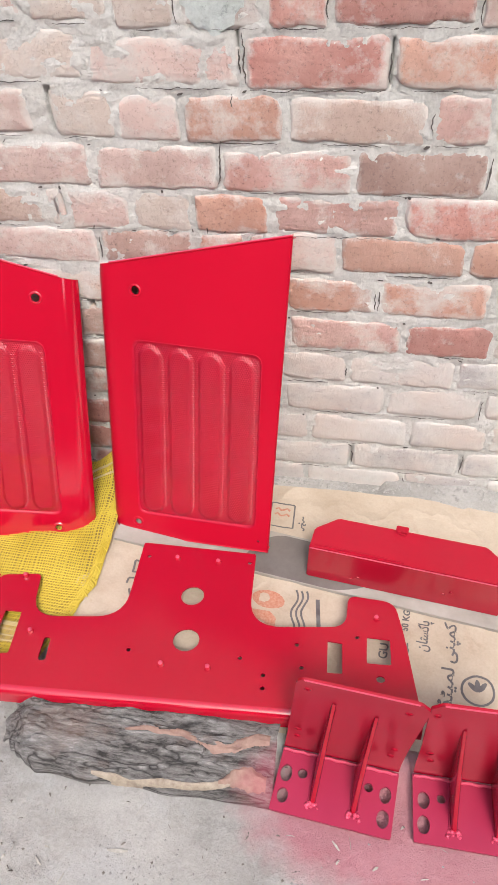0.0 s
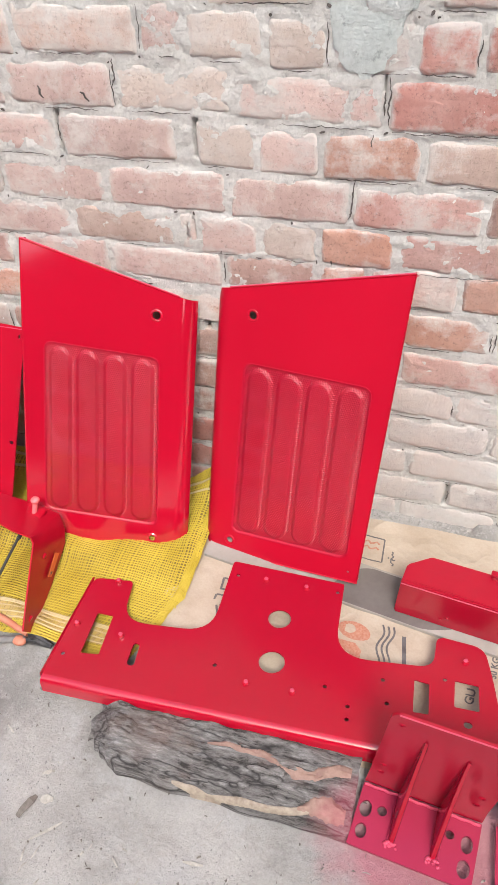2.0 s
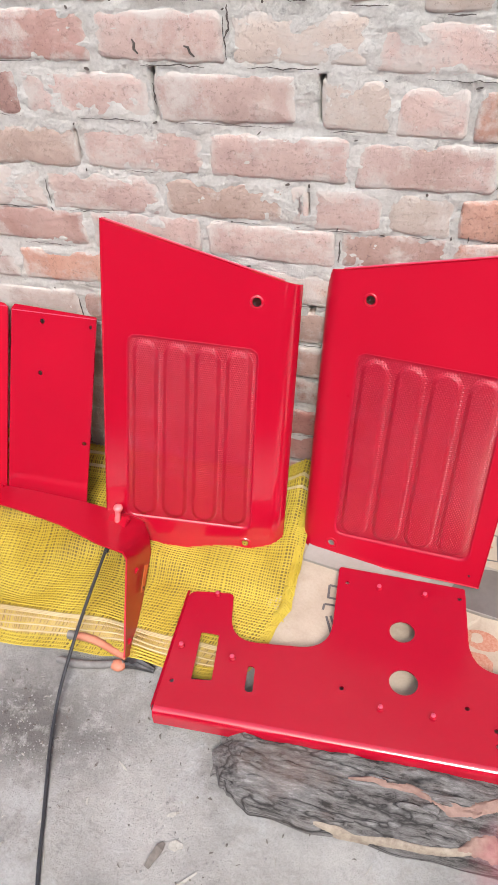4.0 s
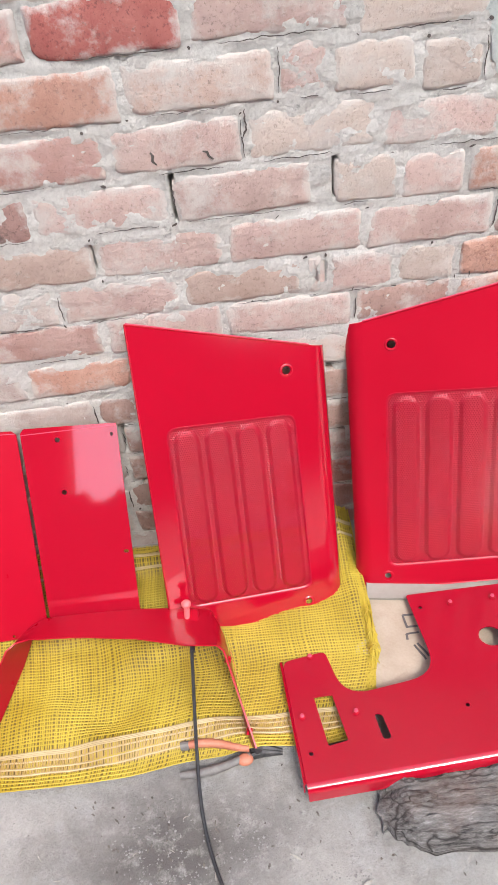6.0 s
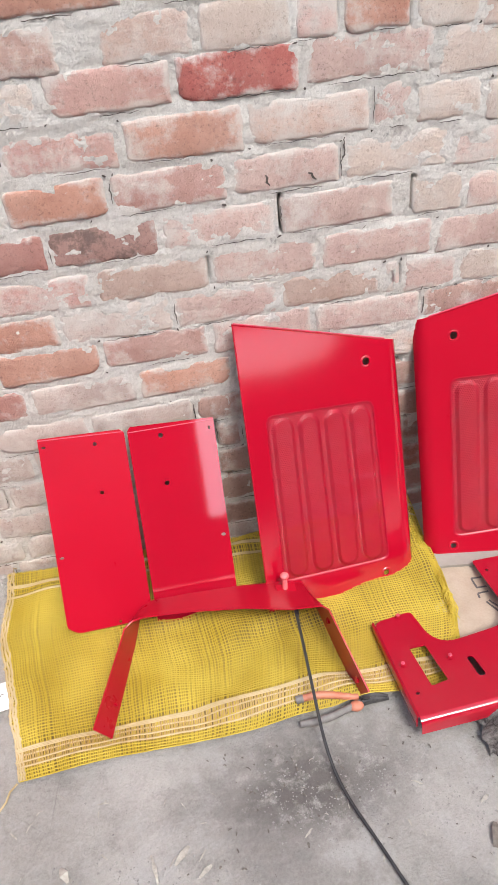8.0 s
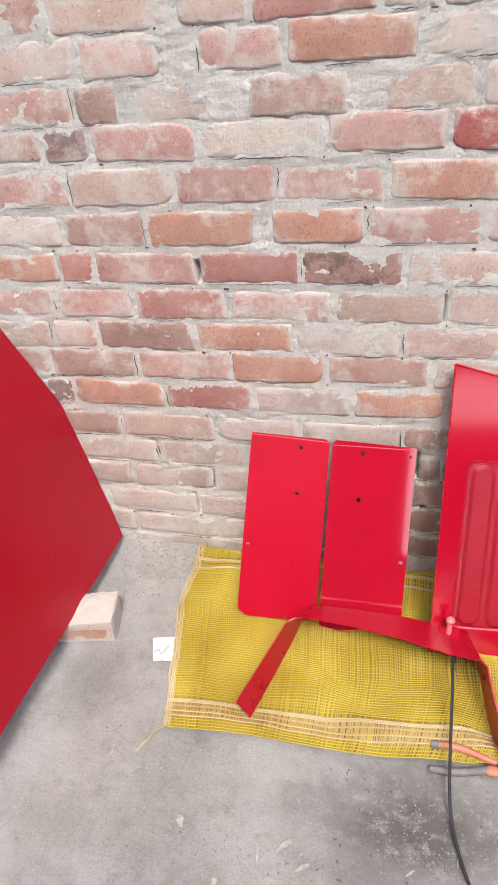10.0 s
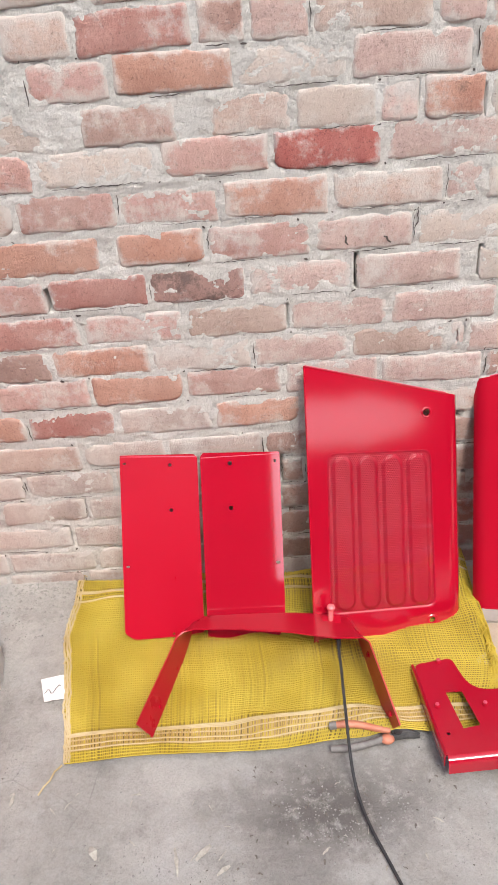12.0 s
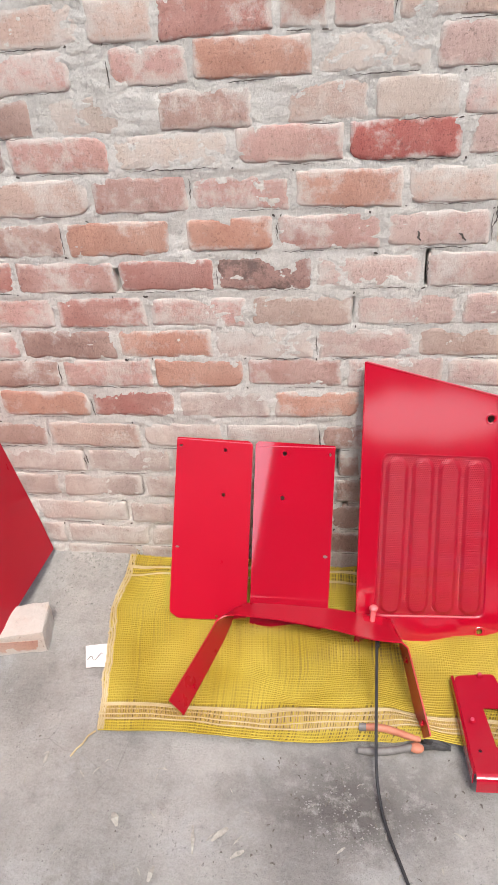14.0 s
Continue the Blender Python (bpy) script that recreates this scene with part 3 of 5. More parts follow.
def build_mesh_sack():
    sack = thing("mesh_sack", "yellow plastic mesh sack lying flat and creased on the ground", "sack")
    rng = random.Random(11)
    along, across = 190, 80
    wob = [rng.uniform(-0.0016, 0.0016) for _ in range(400)]

    def at(s, t, up):
        x, y = sack_edge(s, t)
        x += 0.0035 * rough(x, y, 21, 14)
        y += 0.0045 * rough(x, y, 31, 11)
        return (x, y, sack_height(x, y) + up)

    # Lower skin coloured dark to paint the shade seen through the weave.
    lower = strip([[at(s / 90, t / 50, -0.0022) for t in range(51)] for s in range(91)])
    part("underlayer", lower, yellow_shaded, sack, "lower layer of the folded sack, shade put into its colour", smooth=True)
    long_y, long_b = [], []
    t, j = 0.0, 0
    while t <= 1.0:
        band = 0.05 < t < 0.12 or 0.86 < t < 0.93
        (long_b if band and j % 3 == 0 else long_y).append([at(i / 150, t + wob[j] * 0.6, 0.001 + 0.0006 * ((i + j) % 2)) for i in range(151)])
        t += (0.022 if band else 1 / across) * rng.uniform(0.9, 1.1)
        j += 1
    short = [[at((i + 0.0) / along + wob[i], q / 80, 0.0012 - 0.0006 * ((i + q) % 2)) for q in range(81)] for i in range(along + 1)]
    strands("weave", long_y, 0.0034, 0.0007, yellow, sack)
    strands("weave", short, 0.0029, 0.0006, yellow, sack)
    strands("hem_band", long_b + [[at(i / 150, q, 0.002) for i in range(151)] for q in (0.052, 0.072, 0.112, 0.117, 0.122, 0.862, 0.868, 0.915, 0.921)], 0.0044, 0.0010, straw, sack, "straw-coloured woven hem band")
    uprights = [[at(i / (along * 1.35) + 0.6 * wob[i], 0.045 + 0.075 * q / 10, 0.0019) for q in range(11)] for i in range(int(along * 1.35) + 1)]
    strands("hem_band", uprights, 0.0022, 0.0006, hem_brown, sack)
    selvedge = [[at(q + 0.002 * rng.uniform(-1, 1), i / 80, 0.002) for i in range(81)] for q in (0.0, 0.006, 0.012)]
    strands("selvedge", selvedge, 0.005, 0.0008, straw, sack, "pale stitched selvedge")
    spine = [(0.284, -0.016, 0.066), (0.280, -0.06, 0.045), (0.277, -0.13, 0.034), (0.280, -0.22, 0.028), (0.287, -0.31, 0.022), (0.283, -0.38, 0.017), (0.262, -0.45, 0.014), (0.240, -0.52, 0.012), (0.218, -0.57, 0.011)]
    bundle = []
    for k in range(26):
        a, r, spin = rng.uniform(0, 6.3), 0.011 * math.sqrt(rng.random()), rng.uniform(-1.5, 1.5)
        lo = rng.randrange(0, 20)
        line = []
        for i in range(lo, min(48, lo + rng.randrange(22, 40))):
            f = i / 48 * (len(spine) - 1)
            c = Vector(spine[int(f)]).lerp(Vector(spine[min(int(f) + 1, len(spine) - 1)]), f % 1)
            g = a + spin * i / 12
            wide = r * (1.0 + 0.25 * math.sin(i * 0.7 + k))
            line.append((c.x + wide * math.cos(g), c.y + 0.3 * wide * math.sin(g * 2), max(0.006, c.z + 0.55 * wide * math.sin(g) + 0.003 * rough(i * 0.8, k * 3, 1))))
            line[-1] = (line[-1][0] + 0.006 * rough(i * 0.35, k * 5, 3), line[-1][1] + 0.004 * rough(i * 0.5, k * 7, 5), line[-1][2])
        bundle.append(line)
    for k in range(44):
        f = rng.uniform(0, len(spine) - 1.01)
        c = Vector(spine[int(f)]).lerp(Vector(spine[int(f) + 1]), f % 1)
        skew = rng.uniform(-0.012, 0.012)
        bundle.append([(c.x + 0.012 * (q - 3) / 3, c.y + skew * (q - 3) / 3 + 0.003 * rough(q, k, 2), max(0.006, c.z + 0.011 * (1 - ((q - 3) / 3) ** 2) + 0.002 * rough(q, k, 8))) for q in range(7)])
    strands("gathered_edge", bundle, 0.0027, 0.0007, yellow, sack, "gathered crumpled edge of yellow strands")
    tail = [(-0.722, -0.585, 0.006), (-0.735, -0.60, 0.007), (-0.742, -0.618, 0.004), (-0.752, -0.632, 0.004), (-0.76, -0.65, 0.003)]
    part("loose_thread", tube(tail, 0.0022, 6), straw, sack, "pale frayed corner thread")
    tail = [(-0.785, -0.02, 0.012), (-0.78, -0.008, 0.02), (-0.776, 0.0 - 0.006, 0.035), (-0.768, -0.008, 0.03)]
    part("loose_thread", tube(tail, 0.0014, 5), straw, sack)


build_mesh_sack()



def sack_cloth_material():
    m, n, l, b = material("cream_woven_plastic")
    p = place(n)
    c = ramp(n, l, noise_node(n, l, 6, 7, 0.65, p), (0.3, (0.29, 0.23, 0.168)), (0.7, (0.41, 0.345, 0.27)))
    c = mix(n, l, ramp(n, l, noise_node(n, l, 9, 8, 0.7, p), (0.60, G1), (0.74, (0.65, 0.65, 0.65))), c, (0.20, 0.125, 0.075))
    c = mix(n, l, 0.10, c, ramp(n, l, noise_node(n, l, 220, 4, 0.7, p), (0.3, (0.18, 0.14, 0.10)), (0.6, (0.55, 0.48, 0.39))))
    l.new(c, b.inputs["Base Color"])
    b.inputs["Roughness"].default_value = 0.5
    crease = n.new("ShaderNodeTexVoronoi")
    crease.feature, crease.inputs["Scale"].default_value = "DISTANCE_TO_EDGE", 5.0
    l.new(mix(n, l, 0.25, p, noise_vector(n, l, 5, p)), crease.inputs["Vector"])
    bump(n, l, b, mix(n, l, 0.35, noise_node(n, l, 10, 4, 0.5, p), ramp(n, l, crease.outputs["Distance"], (0.0, G2), (0.10, (0.35, 0.35, 0.35)), (0.4, G1))), 0.6, 0.018)
    return m


paper_sack = sack_cloth_material()
ink_black = plain_material("faded_black_print", (0.06, 0.055, 0.055), (0.11, 0.10, 0.10), 60, 0.6)
ink_orange = plain_material("faded_orange_print", (0.30, 0.10, 0.055), (0.40, 0.215, 0.15), 190, 0.6)


def cream_height(x, y):
    z = 0.006 + 0.004 * rough(x, y, 3, 6) + 0.006 * abs(rough(x, y, 8, 13)) + 0.004 * abs(rough(x + y, y - x, 5, 24))
    if y > -0.12:
        z += 0.016 * ((y + 0.12) / 0.12) ** 2 * (0.8 + 0.5 * rough(x, 1, 2, 6))
    return max(0.003, z)


def drape(bm, lift):
    """Lays flat print onto the cream sack."""
    for v in bm.verts:
        v.co.z = cream_height(v.co.x, v.co.y) + lift
    return bm


def print_strip(points, width):
    v, f = ribbon([(x, y, 0) for x, y in points], width, 0)
    bm = bmesh.new()
    vs = [bm.verts.new(p) for p in v]
    for a in f:
        bm.faces.new([vs[i] for i in a])
    return drape(bm, 0.0012)


def build_cream_sack():
    sack = thing("cream_sack", "creased cream woven sack with faded black and orange print", "sack", EAST)
    rows = []
    for i in range(101):
        x = 0.262 + (1.46 - 0.262) * i / 100
        back = -0.046 - 0.05 * max(0.0, (x - 1.0) / 0.25) * (1 if x < 1.12 else 0.6) + 0.006 * rough(x, 2, 0, 9)
        front = -0.66 if x > 0.5 else -0.52
        rows.append([(x, front + (back - front) * j / 60, cream_height(x, front + (back - front) * j / 60)) for j in range(61)])
    part("body", strip(rows), paper_sack, sack, smooth=True)
    for k in range(3):
        wave = [(0.750 + 0.0105 * k + 0.0055 * math.sin(q * 0.42 + 0.15 * k), -0.345 - 0.005 * q) for q in range(23)]
        part("printed_wave", print_strip(wave, 0.0042), ink_black, sack, "wavy black printed line")
    part("printed_bar", print_strip([(0.797 + 0.0006 * q, -0.362 - 0.005 * q) for q in range(20)], 0.0085), ink_black, sack, "dark printed bar")
    def flat_shape(outline):
        bm = bmesh.new()
        bm.faces.new([bm.verts.new((x, y, 0)) for x, y in outline])
        bmesh.ops.triangulate(bm, faces=bm.faces[:])
        return drape(bm, 0.0014)

    part("printed_blot", flat_shape(circle(0.693, -0.375, 0.036, 18, 0.022, -0.2)), ink_orange, sack, "orange printed shape")
    part("printed_blot", flat_shape([(0.655, -0.402), (0.70, -0.405), (0.715, -0.42), (0.715, -0.475), (0.695, -0.475), (0.692, -0.43), (0.655, -0.42)]), ink_orange, sack)
    part("printed_blot", flat_shape(circle(0.872, -0.44, 0.014, 10, 0.02, 0.4)), ink_black, sack)
    frame_pts = [(0.665, -0.1), (0.72, -0.105), (0.722, -0.175), (0.664, -0.17), (0.665, -0.1)]
    for a, b in zip(frame_pts, frame_pts[1:]):
        part("printed_frame", print_strip([(a[0] + (b[0] - a[0]) * q / 6, a[1] + (b[1] - a[1]) * q / 6) for q in range(7)], 0.0035), ink_black, sack)
    for q in range(2):
        part("printed_blot", print_strip([(0.675 + 0.035 * i / 5, -0.12 - 0.016 * q + 0.004 * math.sin(2 * i)) for i in range(6)], 0.005), ink_orange, sack)
    for stroke in (((0.370, -0.310), (0.396, -0.311)), ((0.370, -0.310), (0.372, -0.340)), ((0.370, -0.341), (0.396, -0.342)), ((0.367, -0.358), (0.394, -0.357)), ((0.367, -0.358), (0.366, -0.372)), ((0.376, -0.387), (0.392, -0.425)), ((0.384, -0.383), (0.400, -0.418))):
        part("printed_mark", print_strip([(0.010 + stroke[0][0] + (stroke[1][0] - stroke[0][0]) * q / 4, stroke[0][1] + (stroke[1][1] - stroke[0][1]) * q / 4) for q in range(5)], 0.005), ink_black, sack, "bold black printed stroke")
    rng = random.Random(4)
    for x, y0, y1, size in ((0.742, -0.135, -0.178, 0.012), (0.985, -0.44, -0.468, 0.008)):
        count = int((y0 - y1) / 0.0022)
        stroke, level = [], 0.0
        for i in range(count + 1):
            if i % 5 == 0:
                level = rng.choice((0.0, 0.15, 0.35, 0.55, -0.3))
            stroke.append((x + size * level * abs(math.sin(i * 0.63)), y0 + (y1 - y0) * i / count))
        part("printed_script", print_strip(stroke, 0.0034), ink_black, sack, "faded line of printed script")
        for k in range(max(1, count // 9)):
            y = rng.uniform(y1, y0)
            if rng.random() < 0.5:
                part("printed_script", flat_shape(circle(x + size * rng.choice((-0.55, 0.75)), y, 0.0024, 6)), ink_black, sack)
            else:
                part("printed_script", print_strip([(x + size * 0.1 * q, y + 0.0012 * math.sin(q)) for q in range(9)], 0.0034), ink_black, sack)
    ring = [(1.117 + 0.030 * math.cos(a * math.pi / 12), -0.526 + 0.030 * math.sin(a * math.pi / 12)) for a in range(25)]
    part("printed_ring", print_strip(ring, 0.0045), ink_black, sack, "round printed emblem ring")
    for a in (-0.7, 0.0, 0.7):
        part("printed_leaf", flat_shape(circle(1.117 + 0.013 * math.sin(a), -0.529 + 0.013 * math.cos(a), 0.005, 10, 0.013, -a)), ink_black, sack)
    words = (("50 KG", 0.985, -0.414, 0.019, 0), ("GU", 0.944, -0.484, 0.024, 0), ("\uFEE5\uFE8E\uFE98\uFEB4\uFB90\uFE8E\uFB58", 1.022, -0.456, 0.030, 0.072),
             ("\uFBFD\uFEE8\uFB59\uFEE4\uFB90", 1.074, -0.474, 0.034, 0.090), ("\uFB89\uFB69\uFBFF\uFEE4\uFEDF", 1.066, -0.572, 0.034, 0.086))
    for text, x, y, size, length in words:
        cu = bpy.data.curves.new("printed_word", "FONT")
        cu.body, cu.size, cu.offset = text, size, 0.0006
        tmp = new("printed_word", cu)
        bpy.context.view_layer.update()
        me = bpy.data.meshes.new_from_object(tmp)
        scene.collection.objects.unlink(tmp)
        bpy.data.objects.remove(tmp)
        wide = max((v.co.x for v in me.vertices), default=1.0)
        me.transform(pose(x, y, 0, 0, 0, 84) @ Matrix.Diagonal((length / wide if length else 1.0, 1, 1, 1)))
        for v in me.vertices:
            v.co.z = cream_height(v.co.x, v.co.y) + 0.0016
        me.materials.clear()
        me.materials.append(ink_black)
        ob = new("printed_word", me)
        ob.parent = sack


build_cream_sack()

# ---- grey board under the panels ----
board_mat = plain_material("grey_weathered_board", (0.21, 0.19, 0.165), (0.32, 0.295, 0.262), 9, 0.8, 0.4, 0.002)
dark_patch_mat = plain_material("dark_board_patch", (0.09, 0.075, 0.068), (0.135, 0.115, 0.105), 14, 0.75, 0.3, 0.001)


def build_board():
    board = thing("board", "grey weathered board on the cream sack, darker in the middle", "board", frame_from((0.296, -0.254, 0.014), (1.184, -0.390, 0.014), (0.316, -0.119, 0.014)) @ Matrix.Scale(0.985, 4))
    part("plank", sheet(rounded([(0, 0), (0.93, -0.0), (0.93, 0.115), (0.0, 0.12)], 0.004), (), 0.009, 0.004), board_mat, board)
    # Thin darker sheet over the middle of the plank.
    part("stain", sheet(rounded([(0.30, 0.003), (0.53, 0.001), (0.60, 0.03), (0.60, 0.11), (0.37, 0.113), (0.33, 0.08)], [0.01, 0.02, 0.03, 0.01, 0.03, 0.04]), (), 0.0005, 0.0047), dark_patch_mat, board, "dark patch on the board")


build_board()


# ---- red panels with perforated grilles ----
def capsule(u, v, cu, v0, v1, r):
    d = math.hypot(u - cu, v - min(max(v, v0), v1))
    return 1.0 - min(1.0, max(0.0, (d - r * 0.72) / (r * 0.28)))


def build_grille_panel(label, m, flip, corners, window, bores, paint):
    """Tapered sheet-metal side panel with one rolled side; flip mirrors it. x runs along its foot from the rolled side."""
    panel = thing("grille_panel", label, "panel", m, "grille panels")
    s = -1.0 if flip else 1.0
    near_foot, far_foot, far_top, near_top = corners
    roll = 0.0285
    flat = [(near_foot[0] + roll, near_foot[1]), far_foot, far_top, (near_top[0] + roll, near_top[1])]
    opening = rounded(window, 0.022)
    holes = [opening, circle(*bores[0], 0.0085), circle(*bores[1], 0.0072), circle(*bores[2], 0.003, 8)]

    def turned(bm):
        if flip:
            for v in bm.verts:
                v.co.x = -v.co.x
            bmesh.ops.reverse_faces(bm, faces=bm.faces[:])
        return bm

    part("face", turned(sheet(rounded(flat, [0, 0.004, 0.006, 0]), holes, 0.0022)), paint, panel)
    for x, y in bores[:2]:
        ring = [[(x + r * math.cos(a * math.pi / 10), y + r * math.sin(a * math.pi / 10), z) for a in range(21)] for r, z in ((0.0135, 0.0), (0.0115, 0.0012), (0.009, 0.0006), (0.0085, -0.003))]
        part("bore_rim", turned(strip(ring)), paint, panel, smooth=True)
    slope = (flat[2][1] - flat[3][1]) / (flat[2][0] - flat[3][0])
    rows = []
    for radius, steps in ((0.0375, range(12)), (0.0353, range(11, -1, -1))):
        for i in steps:
            a = i / 11 * radians(66)
            du, dz = -radius * math.sin(a), -0.0375 + radius * math.cos(a)
            rows.append([(flat[0][0] + du + (flat[3][0] - flat[0][0]) * q / 12, flat[0][1] + 0.016 * (i / 11) ** 3 * max(0.0, 1 - q / 2) + (flat[3][1] - flat[0][1]) * q / 12 + slope * du * q / 12, dz) for q in range(13)])
    rolled = strip(rows + rows[:1])
    bmesh.ops.remove_doubles(rolled, verts=rolled.verts[:], dist=1e-5)
    bmesh.ops.holes_fill(rolled, edges=[e for e in rolled.edges if e.is_boundary])
    part("rolled_side", turned(rolled), paint, panel, smooth=True)

    def lip(a, b, deep, name):
        n = Vector((b[1] - a[1], a[0] - b[0])).normalized() * 0.004
        rows = [[(p[0] - n.x * 0.2, p[1] - n.y * 0.2, -0.0001) for p in (a, b)], [(p[0] + n.x * 0.6, p[1] + n.y * 0.6, -0.002) for p in (a, b)], [(p[0] + n.x, p[1] + n.y, -0.006) for p in (a, b)], [(p[0] + n.x, p[1] + n.y, -deep) for p in (a, b)]]
        part(name, turned(thicken(strip(rows), 0.0018)), paint, panel, smooth=True)

    # Pale tube paints the highlight along the top edge.
    part("worn_edge", turned(tube([(flat[3][0], flat[3][1] + 0.0012, -0.0006), (flat[2][0] - 0.003, flat[2][1] + 0.0012, -0.0006)], 0.0013, 6)), edge_pink, panel, "thin pale top edge line, highlight put into its colour")
    lip(flat[2], flat[1], 0.02, "side_lip")
    lip(flat[3], flat[2], 0.018, "top_lip")
    lip(flat[1], flat[0], 0.016, "foot_lip")
    cx = sum(p[0] for p in opening) / len(opening)
    cy = sum(p[1] for p in opening) / len(opening)
    loops = []
    for k, dz in ((1.003, 0.0), (0.996, -0.0002), (0.988, -0.0009), (0.978, -0.0024)):
        loops.append([(cx + (x - cx) * k, cy + (y - cy) * k, dz) for x, y in opening + opening[:1]])
    part("grille_rim", turned(thicken(strip(loops), 0.001)), grille_red, panel, smooth=True)

    # fluted perforated sheet, laid out in shares f and g of the window
    w0, w1, w2, w3 = [Vector(p) for p in window]
    wide, high = 0.28, 0.402

    def spot(f, g):
        p = w0.lerp(w1, f).lerp(w3.lerp(w2, f), g)
        best = 0.0
        for k in range(4):
            best = max(best, capsule(f * wide, g * high, 0.040 + 0.0667 * k, 0.036, 0.366, 0.0285))
        return (s * p.x, p.y, -0.0024 + 0.0056 * best)

    pitch, v, f = 0.0050, [], []
    for j in range(int(high / (pitch * 0.87))):
        for i in range(int(wide / pitch) + 1):
            f0, g0 = (i + 0.5 * (j % 2)) * pitch / wide, (j + 0.5) * pitch * 0.87 / high
            du, dv = min(f0, 1 - f0) * wide, min(g0, 1 - g0) * high
            if f0 > 1 or (du < 0.019 and dv < 0.019 and math.hypot(0.019 - du, 0.019 - dv) > 0.020):
                continue
            n0, hx, hy = len(v), pitch / 2 / wide, pitch * 0.87 / 2 / high
            for px, py in ((-hx, -hy), (hx, -hy), (hx, hy), (-hx, hy)):
                v.append(spot(f0 + px, g0 + py))
            r = pitch * 0.24
            for a in (225, 315, 45, 135):
                x, y, z = spot(f0 + r * math.cos(radians(a)) / wide, g0 + r * math.sin(radians(a)) / high)
                v.append((x, y, z - 0.0004))
            for q in range(4):
                face = (n0 + q, n0 + (q + 1) % 4, n0 + 4 + (q + 1) % 4, n0 + 4 + q)
                f.append(face[::-1] if flip else face)
    tagged(mesh_object("grille", v, f, grille_red, panel), "perforated grille with four raised flutes")
    return panel


build_grille_panel("glossy red steel panel with fluted grille, leaning on brick wall", frame_from((0.291, -0.216, 0.010), (0.953, -0.309, 0.058), (0.283, -0.075, 0.395)), False,
                   [(-0.004, -0.012), (0.372, 0.002), (0.418, 0.676), (0.017, 0.611)], [(0.063, 0.048), (0.344, 0.056), (0.361, 0.450), (0.082, 0.460)], [(0.098, 0.560), (0.061, 0.025), (0.350, 0.026)], red_dull)
P1 = frame_from((0.253, -0.242, 0.008), (-0.103, -0.294, 0.023), (0.247, -0.027, 0.545))
build_grille_panel("glossy red steel panel with fluted grille, standing on yellow sack", P1 @ Matrix.Diagonal((-1, 1, -1, 1)), True,
                   [(0.012, -0.019), (0.397, -0.004), (0.371, 0.691), (-0.001, 0.592)], [(0.076, 0.050), (0.350, 0.065), (0.330, 0.477), (0.071, 0.458)], [(0.078, 0.550), (0.088, 0.016), (0.37, 0.03)], red_paint)

# ---- two flat plates against the wall ----
def build_flat_plate(label, m, outline, holes, mat):
    plate = thing("flat_plate", label, "plate", m, "flat plates")
    part("face", sheet(outline, holes, 0.003), mat, plate)
    top = sorted((p for p in outline if p[1] > 0.46), key=lambda p: p[0])
    # The plate's top edge highlight is a pale painted line.
    part("worn_edge", tube([(x, y, -0.0008) for x, y in (top[0], top[-1])], 0.0013, 6), edge_pink, plate, "thin pale top edge line, highlight put into its colour")
    return plate


Q1 = frame_from((-0.603, -0.252, 0.023), (-0.423, -0.247, 0.023), (-0.606, -0.014, 0.440))
build_flat_plate("flat red steel plate with cut corner, leaning on brick wall", Q1, rounded([(0.004, 0.0), (0.184, 0.0), (0.206, 0.458), (0.197, 0.467), (0.009, 0.479), (-0.020, 0.018)], [0.01, 0.004, 0.003, 0.003, 0.004, 0.008]),
    [circle(0.135, 0.444, 0.0045, 10), circle(0.128, 0.328, 0.0048, 10), circle(0.106, 0.008, 0.0035, 8), circle(0.004, 0.191, 0.0055, 10, 0.003), circle(0.019, 0.457, 0.005, 10, 0.003)], red_dull)
Q2 = frame_from((-0.407, -0.262, 0.018), (-0.231, -0.268, 0.018), (-0.390, -0.016, 0.420))
build_flat_plate("very glossy flat red steel plate, leaning on brick wall", Q2, rounded([(-0.002, 0.0), (0.176, -0.002), (0.199, 0.03), (0.206, 0.474), (0.010, 0.480), (0.002, 0.470)], [0.003, 0.01, 0.02, 0.005, 0.003, 0.003]),
    [circle(0.078, 0.450, 0.0055, 10), circle(0.075, 0.336, 0.0055, 10), circle(0.188, 0.192, 0.006, 10, 0.004), circle(0.193, 0.451, 0.003, 8, 0.0045)], red_gloss)

